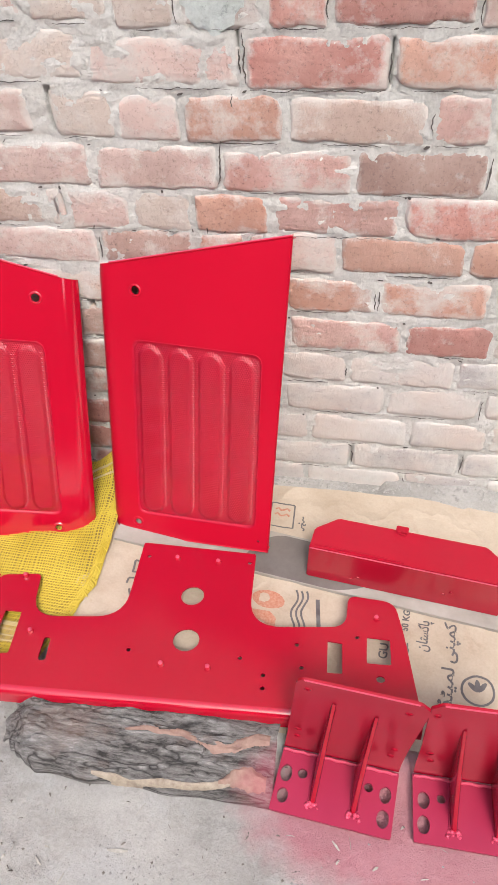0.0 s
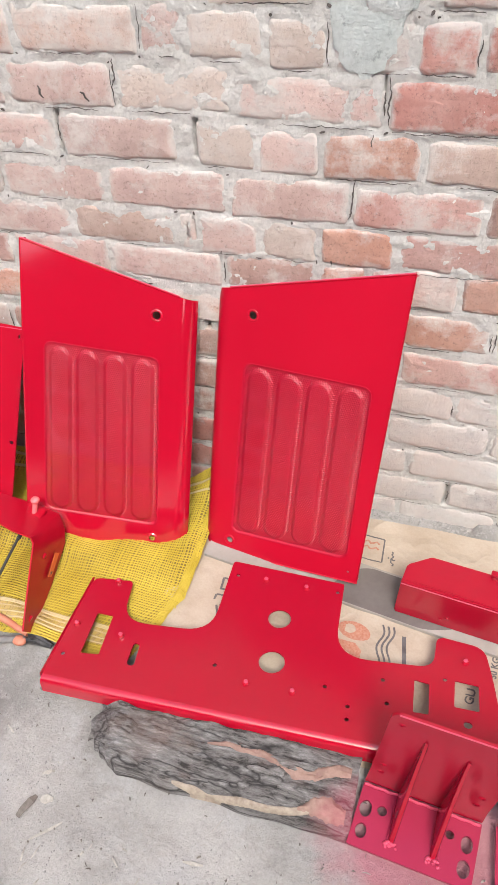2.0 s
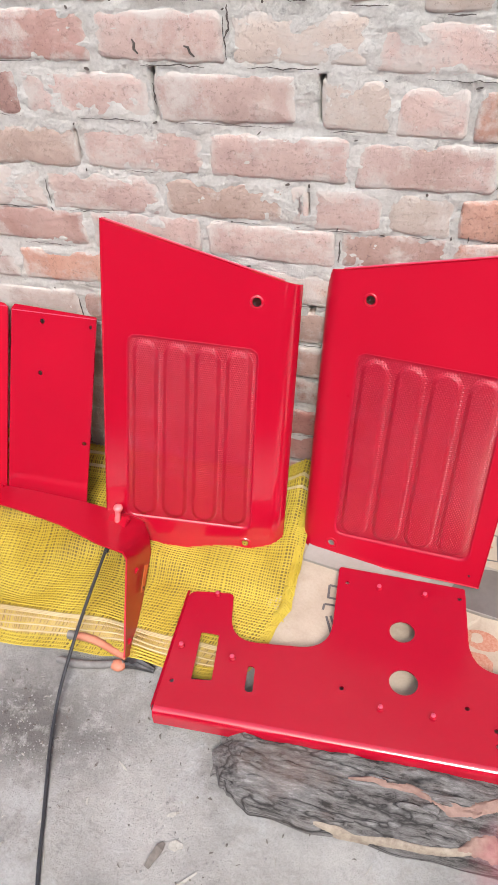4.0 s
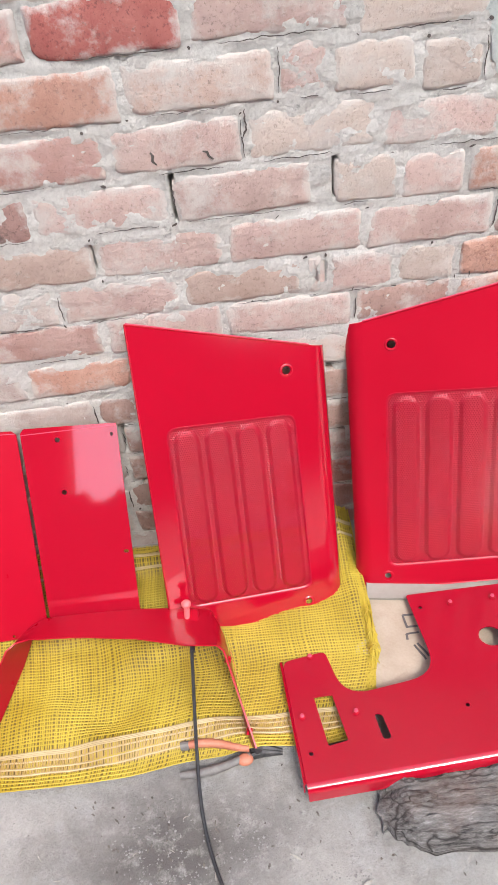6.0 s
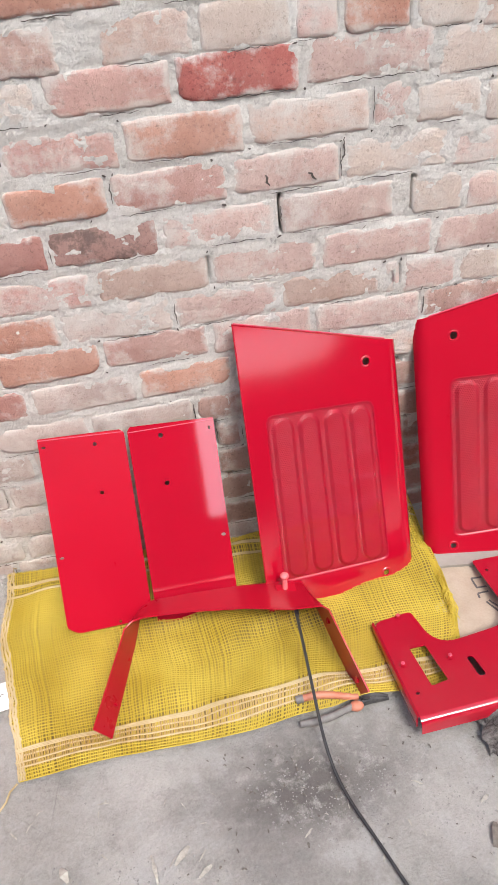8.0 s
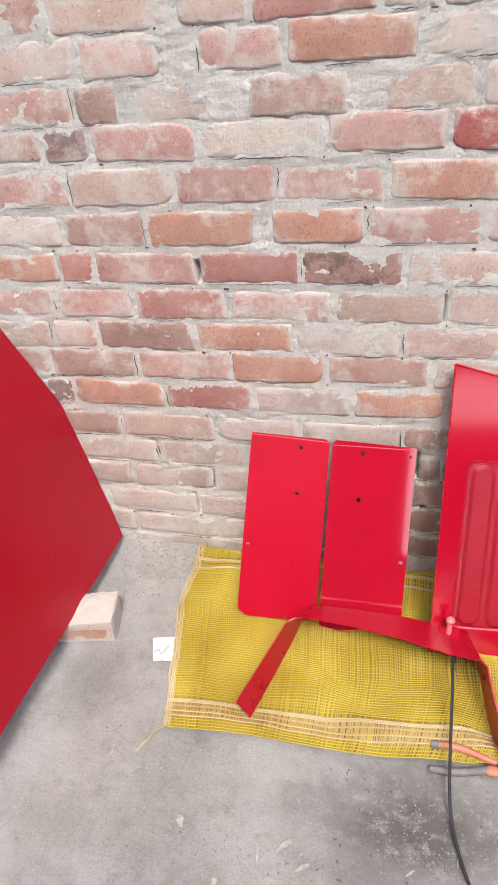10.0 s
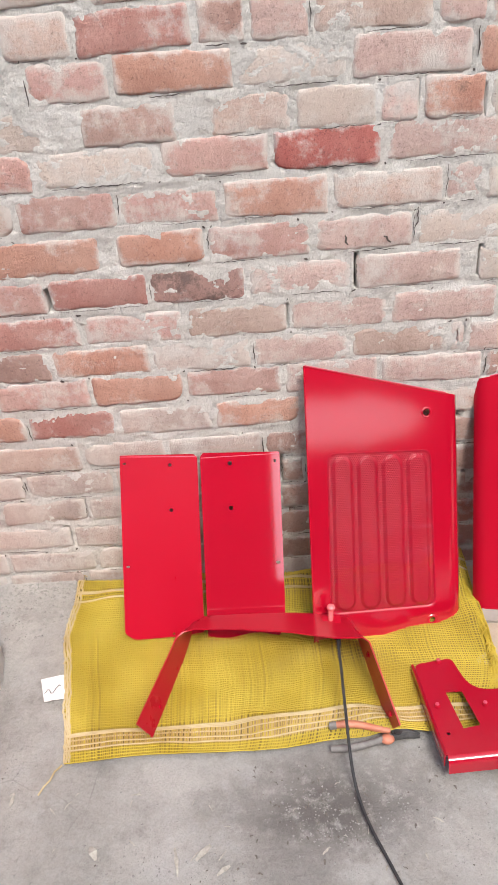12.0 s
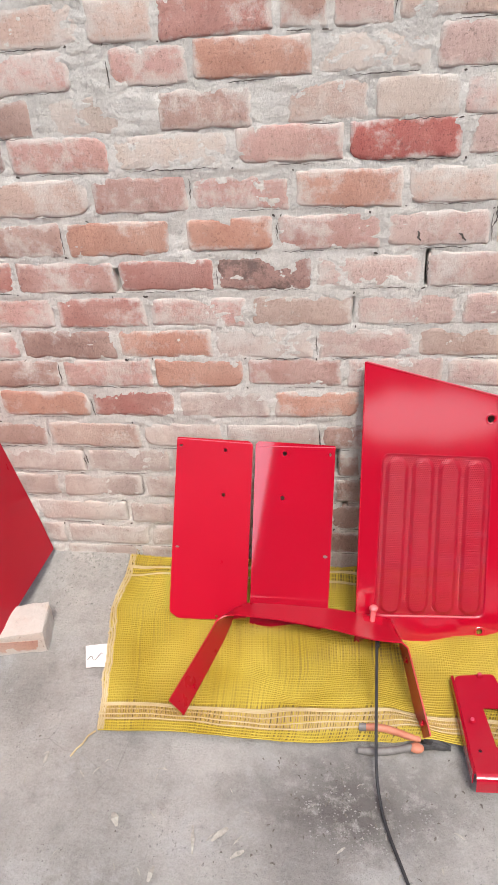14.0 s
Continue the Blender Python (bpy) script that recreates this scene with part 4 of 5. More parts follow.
# ---- long plate with cut-outs on the log ----
def build_long_plate():
    m = frame_from((0.082, -0.651, 0.063), (0.751, -0.649, 0.078), (0.082, -0.243, 0.019))
    plate = thing("floor_plate", "large crimson steel floor plate with cut-outs, resting on charred log", "plate", m)
    out = rounded([(0.020, 0.0), (0.90, 0.032), (0.868, 0.21), (0.850, 0.283), (0.757, 0.290), (0.757, 0.212), (0.566, 0.188), (0.552, 0.380), (0.296, 0.386), (0.309, 0.182), (0.118, 0.160), (0.096, 0.270), (0.006, 0.258)],
                  [0.003, 0.003, 0.02, 0.025, 0.02, 0.03, 0.07, 0.006, 0.008, 0.06, 0.07, 0.012, 0.018], 7)
    slot = rounded([(0.166, 0.116), (0.180, 0.114), (0.188, 0.062), (0.172, 0.062)], 0.008, 4)
    holes = [circle(0.438, 0.251, 0.024, 24), circle(0.450, 0.143, 0.026, 24), rounded([(0.058, 0.168), (0.094, 0.168), (0.108, 0.070), (0.070, 0.064)], 0.003, 2), slot,
             rounded([(0.724, 0.175), (0.752, 0.173), (0.756, 0.107), (0.728, 0.105)], 0.002, 2), rounded([(0.798, 0.193), (0.842, 0.192), (0.845, 0.136), (0.800, 0.135)], 0.003, 2)]
    drilled = ((0.343, 0.107), (0.562, 0.116), (0.611, 0.085), (0.614, 0.058), (0.666, 0.159), (0.680, 0.11), (0.780, 0.190), (0.542, 0.353), (0.318, 0.347), (0.036, 0.054))
    holes += [circle(x, y, 0.0042, 10) for x, y in drilled] + [circle(0.826, 0.104, 0.008, 12, 0.007)]
    part("top_face", sheet(out, holes, 0.003), crimson, plate)
    rows = []
    for i in range(6):
        a = i / 5 * radians(90)
        rows.append([(0.020 + 0.88 * q, 0.0 + 0.032 * q - 0.014 * math.sin(a), -0.014 * (1 - math.cos(a))) for q in (0, 0.25, 0.5, 0.75, 1)])
    rows.append([(p[0], p[1], p[2] - 0.024) for p in rows[-1]])
    part("front_fold", thicken(strip(rows), 0.003), red_paint, plate, smooth=True)
    rows = [[(0.006 + 0.014 * q - k, 0.258 - 0.258 * q, z) for q in (0, 0.3, 0.6, 1)][::-1] for k, z in ((0.0, 0.0), (0.003, -0.002), (0.004, -0.006), (0.004, -0.030))]
    part("side_fold", thicken(strip(rows), 0.003), crimson, plate, smooth=True)
    for x, y in ((0.383, 0.346), (0.474, 0.346), (0.415, 0.082), (0.505, 0.086), (0.815, 0.238), (0.064, 0.260), (0.133, 0.123), (0.030, 0.128)):
        bm = bmesh.new()
        bmesh.ops.create_cone(bm, cap_ends=True, segments=6, radius1=0.0076, radius2=0.0070, depth=0.007)
        bmesh.ops.bevel(bm, geom=bm.edges[:], offset=0.0012, segments=2, affect="EDGES")
        bmesh.ops.translate(bm, verts=bm.verts[:], vec=(x, y, 0.0033))
        nut = part("weld_nut", bm, red_paint, plate, smooth=True)
        # Stud ends are pale pink to carry a highlight in their colour.
        stud = [[(x + r * math.cos(a * math.pi / 8), y + r * math.sin(a * math.pi / 8), z) for a in range(17)] for r, z in ((0.0042, 0.0066), (0.0040, 0.0092), (0.0026, 0.0102), (0.0003, 0.0104))]
        part("stud_end", strip(stud), edge_pink, nut, smooth=True)


build_long_plate()

# ---- charred log ----
def bark_material():
    m, n, l, b = material("charred_weathered_wood")
    p = place(n)
    scale = n.new("ShaderNodeMapping")
    scale.inputs["Scale"].default_value = (6, 36, 36)
    scale.inputs["Rotation"].default_value = (0, 0, radians(7))
    warp = mix(n, l, 0.014, p, noise_vector(n, l, 14, p))
    l.new(warp, scale.inputs["Vector"])
    grain = noise_node(n, l, 2.3, 11, 0.78, scale.outputs[0])
    c = ramp(n, l, grain, (0.38, (0.020, 0.018, 0.016)), (0.47, (0.11, 0.102, 0.096)), (0.57, (0.18, 0.172, 0.165)), (0.70, (0.36, 0.35, 0.335)))
    cell = n.new("ShaderNodeTexVoronoi")
    cell.feature = "DISTANCE_TO_EDGE"
    cell.inputs["Scale"].default_value = 1.0
    longer = n.new("ShaderNodeMapping")
    longer.inputs["Scale"].default_value = (0.45, 1.0, 1.0)
    l.new(scale.outputs[0], longer.inputs["Vector"])
    l.new(longer.outputs[0], cell.inputs["Vector"])
    lines = mix(n, l, 1.0, ramp(n, l, cell.outputs["Distance"], (0.0, (0.95, 0.95, 0.95)), (0.06, G1)), ramp(n, l, noise_node(n, l, 16, 4, 0.6, p), (0.40, G1), (0.50, G2)), "MULTIPLY")
    c = mix(n, l, lines, c, (0.014, 0.012, 0.011))
    c = mix(n, l, ramp(n, l, noise_node(n, l, 9, 6, 0.6, p), (0.52, G1), (0.68, (0.45, 0.45, 0.45))), c, (0.15, 0.095, 0.075))
    c = overspray(n, l, p, c)
    l.new(c, b.inputs["Base Color"])
    b.inputs["Roughness"].default_value = 0.9
    bump(n, l, b, mix(n, l, 0.4, grain, noise_node(n, l, 90, 6, 0.7, p)), 1.0, 0.008)
    return m


bark = bark_material()
def streak_material(name, low, high):
    m, n, l, b = material(name)
    p = place(n)
    f = noise_node(n, l, 45, 8, 0.7, p)
    l.new(overspray(n, l, p, ramp(n, l, f, (0.3, low), (0.7, high))), b.inputs["Base Color"])
    b.inputs["Roughness"].default_value = 0.75
    bump(n, l, b, f, 0.7, 0.003)
    return m


bare_wood = streak_material("bare_pinkish_wood", (0.17, 0.095, 0.075), (0.30, 0.20, 0.16))
pale_wood = streak_material("bare_pale_wood", (0.16, 0.12, 0.09), (0.37, 0.315, 0.245))
LOG_A, LOG_B, LOG_Y = 0.240, 0.755, -0.70


def log_half(f):
    return 0.094 * (1 - 0.5 * max(0, 0.16 - f) / 0.16 * (1 + 0.6 * rough(f, 0, 3, 30))) * (1 + 0.07 * rough(f * 7, 2, 5))


def log_height(x, y):
    f = (x - LOG_A) / (LOG_B - LOG_A)
    q = min(0.999, abs(y - LOG_Y) / log_half(f))
    high = 0.056 * (1 - 0.65 * max(0, 0.10 - f) / 0.10) * (1 + 0.10 * f)
    z = high * (1 - q * q) ** 0.38
    z *= 1 - 0.5 * max(0.0, (f - 0.93) / 0.07) * max(0.0, (LOG_Y - y) / 0.09)
    return -0.006 + z * (1 + 0.10 * rough(x * 9, y * 30, 1) + 0.13 * rough(x * 26, y * 60, 2) + 0.08 * rough(x * 60, y * 160, 4))


def build_log():
    log = thing("log", "charred grey split log with bare pinkish streaks", "log", EAST)
    rows = []
    for i in range(141):
        f = i / 140
        row = []
        for j in range(45):
            y = LOG_Y - log_half(f) * 0.999 * math.cos(math.pi * j / 44)
            x = LOG_A + (LOG_B - LOG_A) * f
            row.append((x + 0.010 * rough(y * 40, f, 9) * (1 if f < 0.9 else 0.3), y, log_height(x, y)))
        rows.append(row)
    bm = strip(rows)
    bmesh.ops.holes_fill(bm, edges=[e for e in bm.edges if e.is_boundary])
    part("bark", bm, bark, log, smooth=True)

    def streak(points, widths, lift):
        fine, wide = [], []
        for i in range(len(points) - 1):
            for q in range(6):
                fine.append(Vector(points[i]).lerp(Vector(points[i + 1]), q / 6))
                wide.append(widths[i] + (widths[i + 1] - widths[i]) * q / 6)
        rows = []
        for i, (p, w) in enumerate(zip(fine, wide)):
            w *= 1 + 0.5 * rough(i * 0.3, p.y * 30, 2)
            rows.append([(p.x, p.y + w * (k - 3) / 6, max(0.002, log_height(p.x, p.y + w * (k - 3) / 6)) + lift * (1 - (abs(k - 3) / 3) ** 2) - 0.002 * (abs(k - 3) == 3)) for k in range(7)])
        return strip(rows)

    rng = random.Random(12)
    for k in range(34):
        x0 = rng.uniform(LOG_A + 0.01, LOG_B - 0.12) if k > 4 else rng.uniform(LOG_A - 0.012, LOG_A + 0.06)
        y0 = LOG_Y - rng.uniform(-0.02, 0.075)
        length, wide, lift = rng.uniform(0.03, 0.10), rng.uniform(0.006, 0.016), rng.uniform(0.002, 0.007)
        rows = []
        for i in range(11):
            f = i / 10
            x = x0 + length * f
            y = y0 + 0.006 * rough(x * 20, k, 3)
            w = wide * (0.35 + 0.65 * math.sin(math.pi * (f + 0.08) / 1.16)) * (1 + 0.4 * rough(i * 0.9, k, 7))
            xs = min(max(x, LOG_A + 0.004), LOG_B)
            z = max(0.003, log_height(xs, y)) + lift * (0.4 + 0.6 * math.sin(math.pi * f))
            rows.append([(x, y - w / 2, z - 0.004), (x, y - w / 5, z), (x, y + w / 4, z + 0.0008), (x, y + w / 2, z - 0.004)])
        part("bark_flake", thicken(strip(rows), 0.0016), bark, log)
    path = [(0.478, -0.711), (0.505, -0.706), (0.534, -0.704), (0.582, -0.704), (0.603, -0.709), (0.620, -0.715), (0.651, -0.722), (0.672, -0.719), (0.689, -0.712), (0.719, -0.698), (0.747, -0.697)]
    part("bare_streak", streak(path, [0.002, 0.012, 0.017, 0.016, 0.015, 0.018, 0.020, 0.022, 0.026, 0.024, 0.020], 0.005), bare_wood, log, "bare pinkish wood where bark is gone", smooth=True)
    path = [(0.432, -0.786), (0.465, -0.787), (0.501, -0.789), (0.553, -0.787), (0.610, -0.784), (0.65, -0.780), (0.69, -0.772)]
    part("bare_edge", streak(path, [0.006, 0.012, 0.010, 0.011, 0.010, 0.012, 0.010], 0.003), pale_wood, log, "pale bare wood along the log's edge", smooth=True)
    path = [(0.662, -0.775), (0.682, -0.766), (0.705, -0.762), (0.728, -0.764), (0.747, -0.765)]
    part("bare_streak", streak(path, [0.006, 0.030, 0.040, 0.038, 0.030], 0.005), bare_wood, log, smooth=True)


build_log()

# ---- red box on the board ----
def build_red_box():
    m = frame_from((0.746, -0.302, 0.018), (1.145, -0.353, 0.018), (0.763, -0.223, 0.018)) @ Matrix.Scale(0.985, 4)
    red = thing("steel_box", "glossy crimson steel box with chamfered ends resting on the grey board", "box", m)
    L, h, d = 0.405, 0.098, 0.10
    # profile runs along x; long sides slope back a little
    top = [(0.004, 0.006, h), (L - 0.002, 0.006, h), (L - 0.002, 0.058, h + 0.002), (L - 0.045, d - 0.004, h + 0.002), (0.05, d - 0.004, h + 0.002), (0.006, 0.058, h + 0.002)]
    low = [(0.0, 0.0, 0.0), (L, 0.0, 0.0), (L, 0.06, 0.0), (L - 0.045, d, 0.0), (0.05, d, 0.0), (0.0, 0.06, 0.0)]
    bm = bmesh.new()
    a, b = [bm.verts.new(p) for p in low], [bm.verts.new(p) for p in top]
    bm.faces.new(a[::-1])
    bm.faces.new(b)
    for i in range(6):
        bm.faces.new((a[i], a[(i + 1) % 6], b[(i + 1) % 6], b[i]))
    bmesh.ops.bevel(bm, geom=bm.edges[:], offset=0.003, segments=2, affect="EDGES")
    part("body", bm, crimson, red)
    part("raised_seam", tube([(0.012, 0.016, h + 0.001), (0.13, 0.015, h + 0.0015), (0.20, 0.013, h + 0.001)], [0.001, 0.0022, 0.001], 8), crimson, red)
    # Front edge: wear together with a highlight, both in the pale colour.
    part("worn_edge", tube([(0.006, 0.0055, h - 0.0005), (L - 0.004, 0.0055, h - 0.0005)], 0.0013, 6), edge_pink, red, "thin paler worn front edge, highlight put into its colour")
    part("filler_stub", box(0.176, 0.080, h - 0.004, 0.196, 0.097, h + 0.009, 0.003), crimson, red)
    part("stub_cap", box(0.173, 0.083, h + 0.0088, 0.199, 0.099, h + 0.0125, 0.0015), crimson, red)
    for x, z in ((0.098, 0.022), (0.112, 0.030), (0.288, 0.036), (0.303, 0.046)):
        part("rivet", tube([(x, 0.004, z), (x, -0.0005, z)], 0.0042, 10), crimson, red)


build_red_box()

# ---- two angle brackets with ribs ----
def build_bracket(m, label, flip, flare):
    """An angle: foot plate on the ground, back plate rising from its far edge, two welded gussets between; flip mirrors it."""
    br = thing("angle_bracket", label, "bracket", m, "angle brackets")
    W, D, H = 0.204, 0.107, 0.287

    def turned(bm):
        if flip:
            for v in bm.verts:
                v.co.x = W - v.co.x
            bmesh.ops.reverse_faces(bm, faces=bm.faces[:])
        return bm

    foot = rounded([(0.0, 0.0), (W, 0.0), (W + 0.003, D), (0.004, D)], 0.003, 2)
    holes = [circle(0.018, 0.027, 0.0095, 16, 0.0125), circle(0.017, 0.064, 0.0105, 16, 0.0145), circle(0.045, 0.069, 0.0085, 14),
             circle(W - 0.016, 0.028, 0.0105, 16, 0.0145), circle(W - 0.016, 0.066, 0.0100, 16, 0.0140), circle(W - 0.045, 0.072, 0.0075, 14)]
    part("foot_plate", turned(sheet(foot, holes, 0.006)), crimson_dry, br, "foot plate dulled by dry pink overspray")
    outline = rounded([(0.004, 0.004), (W + 0.002, 0.004), (W + 0.003, 0.05), (W + 0.4 * flare, 0.13), (W + flare, H - 0.020), (W + flare - 0.016, H - 0.002), (0.038, H), (0.028, H - 0.012), (0.010, 0.06)], [0.002, 0.002, 0.02, 0.05, 0.004, 0.004, 0.006, 0.006, 0.03], 4)
    drilled = [(0.046, H - 0.030), (W - 0.006, H - 0.040), (0.030, 0.095), (0.028, 0.065), (W - 0.014, 0.10), (W - 0.018, 0.07)]
    bm = sheet(outline, [circle(x, z, 0.0032, 10) for x, z in drilled], 0.005)
    for v in bm.verts:
        v.co = Vector((v.co.x, D - v.co.z, v.co.y))
    back = part("back_plate", turned(bm), crimson, br)
    for x, z in drilled:
        ring = [[(x + r * math.cos(a * math.pi / 6), D - out, z + r * math.sin(a * math.pi / 6)) for a in range(13)] for r, out in ((0.0062, 0.0), (0.0050, 0.0016), (0.0034, 0.0010))]
        part("hole_burr", turned(strip(ring)), crimson, back, smooth=True)
    # Highlight on the back plate's upper edge, put in as a pale tube.
    part("worn_edge", turned(tube([(0.040, D - 0.0004, H - 0.0006), (W + flare - 0.018, D - 0.0004, H - 0.0026)], 0.0013, 6)), edge_pink, back, "thin pale edge line, highlight put into its colour")
    for foot_x, top_x, top_z in ((0.070, 0.087, 0.228), (0.139, 0.153, 0.212)):
        a, b = Vector((foot_x, 0.024, 0.001)), Vector((top_x, D - 0.002, top_z))
        rows = []
        for i in range(13):
            f = i / 12
            p = a.lerp(b, f)
            sag = 0.010 * math.sin(math.pi * f)
            half = 0.0052 * (1 - 0.25 * f)
            y, z = p.y + sag * 0.8, p.z - sag * 0.3
            # cross-section: flat face with rounded shoulders, then back to the corner of the angle
            rows.append([(p.x - half * 1.25, D + 0.001, max(0.001, z - 0.004)), (p.x - half, y + 0.005, z), (p.x - half * 0.6, y, z), (p.x + half * 0.6, y, z), (p.x + half, y + 0.005, z), (p.x + half * 1.25, D + 0.001, max(0.001, z - 0.004))])
        bm = strip(rows)
        part("gusset", turned(bm), crimson, br, smooth=True)
        rng = random.Random(int(foot_x * 1000))
        bm = bmesh.new()
        for k in range(12):
            made = bmesh.ops.create_icosphere(bm, subdivisions=1, radius=rng.uniform(0.002, 0.0042))
            bmesh.ops.translate(bm, verts=made["verts"], vec=(foot_x + rng.uniform(-0.010, 0.011), 0.020 + rng.uniform(-0.004, 0.006), rng.uniform(0.0, 0.002)))
        part("weld_bead", turned(bm), edge_pink, br, "rough pale pink weld", smooth=True)
        line = [(foot_x + (-0.0075 if foot_x < 0.1 else 0.0075), 0.03 + 0.012 * i, 0.0008 + 0.0004 * (i % 2)) for i in range(7)]
        part("weld_seam", turned(tube(line, 0.0016, 6)), crimson_dry, br)
    line = [(0.006 + (W - 0.006) * i / 24, D - 0.004 + 0.001 * math.sin(i * 2.1), 0.002) for i in range(25)]
    part("weld_seam", turned(tube(line, 0.0026, 8)), edge_pink, br, "thin pale weld along the bend")
    return br


BR1 = frame_from((0.732, -0.777, 0.019), (0.936, -0.795, 0.019), (0.742, -0.672, 0.022))
build_bracket(BR1, "crimson steel angle bracket with two welded gussets beside the log", False, 0.024)
BR2 = frame_from((0.972, -0.792, 0.019), (1.176, -0.794, 0.019), (0.972, -0.689, 0.022))
build_bracket(BR2, "crimson steel angle bracket with two welded gussets, standing beside its twin", True, 0.006)

# ---- arched bracket on the yellow sack ----
rubber = plain_material("black_rubber", (0.012, 0.012, 0.013), (0.03, 0.03, 0.032), 50, 0.45, 0.2)
pink_plastic = plain_material("pale_red_plastic", (0.60, 0.10, 0.11), (0.74, 0.20, 0.20), 30, 0.35, 0.1)
label_mat = plain_material("orange_label", (0.62, 0.09, 0.03), (0.78, 0.16, 0.05), 60, 0.45, 0.1)


def build_arch():
    arch = thing("arched_bracket", "red arched steel bracket on splayed legs on the yellow sack", "bracket")
    front = [(-0.553, -0.539, 0.071), (-0.515, -0.437, 0.089), (-0.487, -0.362, 0.102), (-0.476, -0.332, 0.110), (-0.458, -0.318, 0.114), (-0.43, -0.313, 0.115), (-0.32, -0.326, 0.119), (-0.20, -0.352, 0.127), (-0.10, -0.388, 0.138), (-0.052, -0.402, 0.150), (-0.034, -0.408, 0.156), (-0.021, -0.420, 0.153), (0.000, -0.500, 0.113), (0.021, -0.580, 0.071)]
    back = [(-0.526, -0.537, 0.021), (-0.492, -0.407, 0.021), (-0.468, -0.312, 0.022), (-0.455, -0.268, 0.036), (-0.442, -0.252, 0.074), (-0.41, -0.250, 0.091), (-0.32, -0.253, 0.094), (-0.20, -0.260, 0.095), (-0.10, -0.270, 0.092), (-0.052, -0.276, 0.082), (-0.039, -0.288, 0.058), (-0.027, -0.318, 0.034), (-0.009, -0.43, 0.016), (0.009, -0.548, 0.012)]
    rows = [[tuple(Vector(a).lerp(Vector(b), q / 4)) for q in range(5)] for a, b in zip(front, back)]
    part("strap", thicken(strip(rows), 0.0032), red_dull, arch, smooth=True)
    part("edge_bead", tube([back[0], back[1], back[2]], 0.0032, 8), red_dull, arch, smooth=True)
    for f in (0.30, 0.78):
        at = Vector(back[0]).lerp(Vector(back[2]), f) + Vector((-0.004, 0, 0.012))
        part("bolt_head", tube([tuple(at), tuple(at + Vector((0.006, -0.001, 0.003)))], 0.005, 6), red_dull, arch)
    part("pad", box(-0.120, -0.328, 0.096, -0.074, -0.288, 0.107, 0.002), red_dull, arch)
    part("knob_stem", tube([(-0.098, -0.306, 0.100), (-0.096, -0.292, 0.128)], 0.0062, 12), pink_plastic, arch)
    bm = bmesh.new()
    bmesh.ops.create_uvsphere(bm, u_segments=16, v_segments=10, radius=0.0105)
    for v in bm.verts:
        v.co = Vector((v.co.x, v.co.y, v.co.z * 0.75)) + Vector((-0.0955, -0.290, 0.134))
    part("knob", bm, pink_plastic, arch, "pale red round knob", smooth=True)
    for g in (0.16, 0.86):
        at = Vector(front[11]).lerp(Vector(front[13]), g).lerp(Vector(back[11]).lerp(Vector(back[13]), g), 0.42)
        part("bolt_head", tube([tuple(at + Vector((0.002, 0, -0.001))), tuple(at + Vector((-0.008, 0.001, 0.003)))], 0.0072, 6), red_dull, arch)

    def on_leg(f, g):
        a = Vector(front[11]).lerp(Vector(front[13]), g)
        b = Vector(back[11]).lerp(Vector(back[13]), g)
        return a.lerp(b, f) + Vector((0.0055, -0.002, 0.004))

    part("warning_label", thicken(strip([[tuple(on_leg(0.70, g)), tuple(on_leg(0.86, g))] for g in (0.12, 0.25, 0.40)]), 0.0006), label_mat, arch, "small orange warning label")
    part("warning_sign", thicken(strip([[tuple(on_leg(0.74, 0.34) + Vector((0.0016, 0, 0.001))), tuple(on_leg(0.82, 0.34) + Vector((0.0016, 0, 0.001)))], [tuple(on_leg(0.775, 0.385) + Vector((0.0016, 0, 0.001))), tuple(on_leg(0.785, 0.385) + Vector((0.0016, 0, 0.001)))]]), 0.0004), ink_black, arch)


build_arch()


# ---- cable, pliers, paper, loose brick, leaning sheet ----
def build_cable():
    pts = [(-0.089, -0.365, 0.118), (-0.090, -0.45, 0.100), (-0.092, -0.55, 0.070), (-0.092, -0.64, 0.035), (-0.085, -0.70, 0.014), (-0.070, -0.757, 0.006), (-0.045, -0.825, 0.005), (-0.028, -0.872, 0.005), (-0.009, -0.925, 0.005), (0.027, -1.01, 0.005), (0.10, -1.14, 0.005), (0.21, -1.3, 0.005)]
    fine = []
    for i in range(len(pts) - 1):
        p0, p1, p2, p3 = [Vector(pts[min(max(i + k, 0), len(pts) - 1)]) for k in (-1, 0, 1, 2)]
        for q in range(5):
            t = q / 5
            fine.append(0.5 * ((2 * p1) + (p2 - p0) * t + (2 * p0 - 5 * p1 + 4 * p2 - p3) * t * t + (3 * p1 - p0 - 3 * p2 + p3) * t ** 3))
    cable = thing("cable", "thin black rubber cable hanging from the arched bracket to the ground", "cable")
    part("sheath", tube(fine, 0.0034, 8), rubber, cable, smooth=True)
    part("end_sleeve", tube([(-0.087, -0.362, 0.119), (-0.088, -0.39, 0.114)], 0.0052, 8), rubber, cable)


build_cable()
orange_grip = plain_material("faded_orange_grip", (0.40, 0.125, 0.07), (0.50, 0.21, 0.13), 40, 0.5, 0.2)
grey_grip = plain_material("worn_grey_grip", (0.12, 0.112, 0.105), (0.20, 0.19, 0.18), 60, 0.6, 0.4)
dark_steel = plain_material("dark_worn_steel", (0.06, 0.06, 0.06), (0.14, 0.135, 0.13), 60, 0.45, 0.3, 0.001, 0.8)


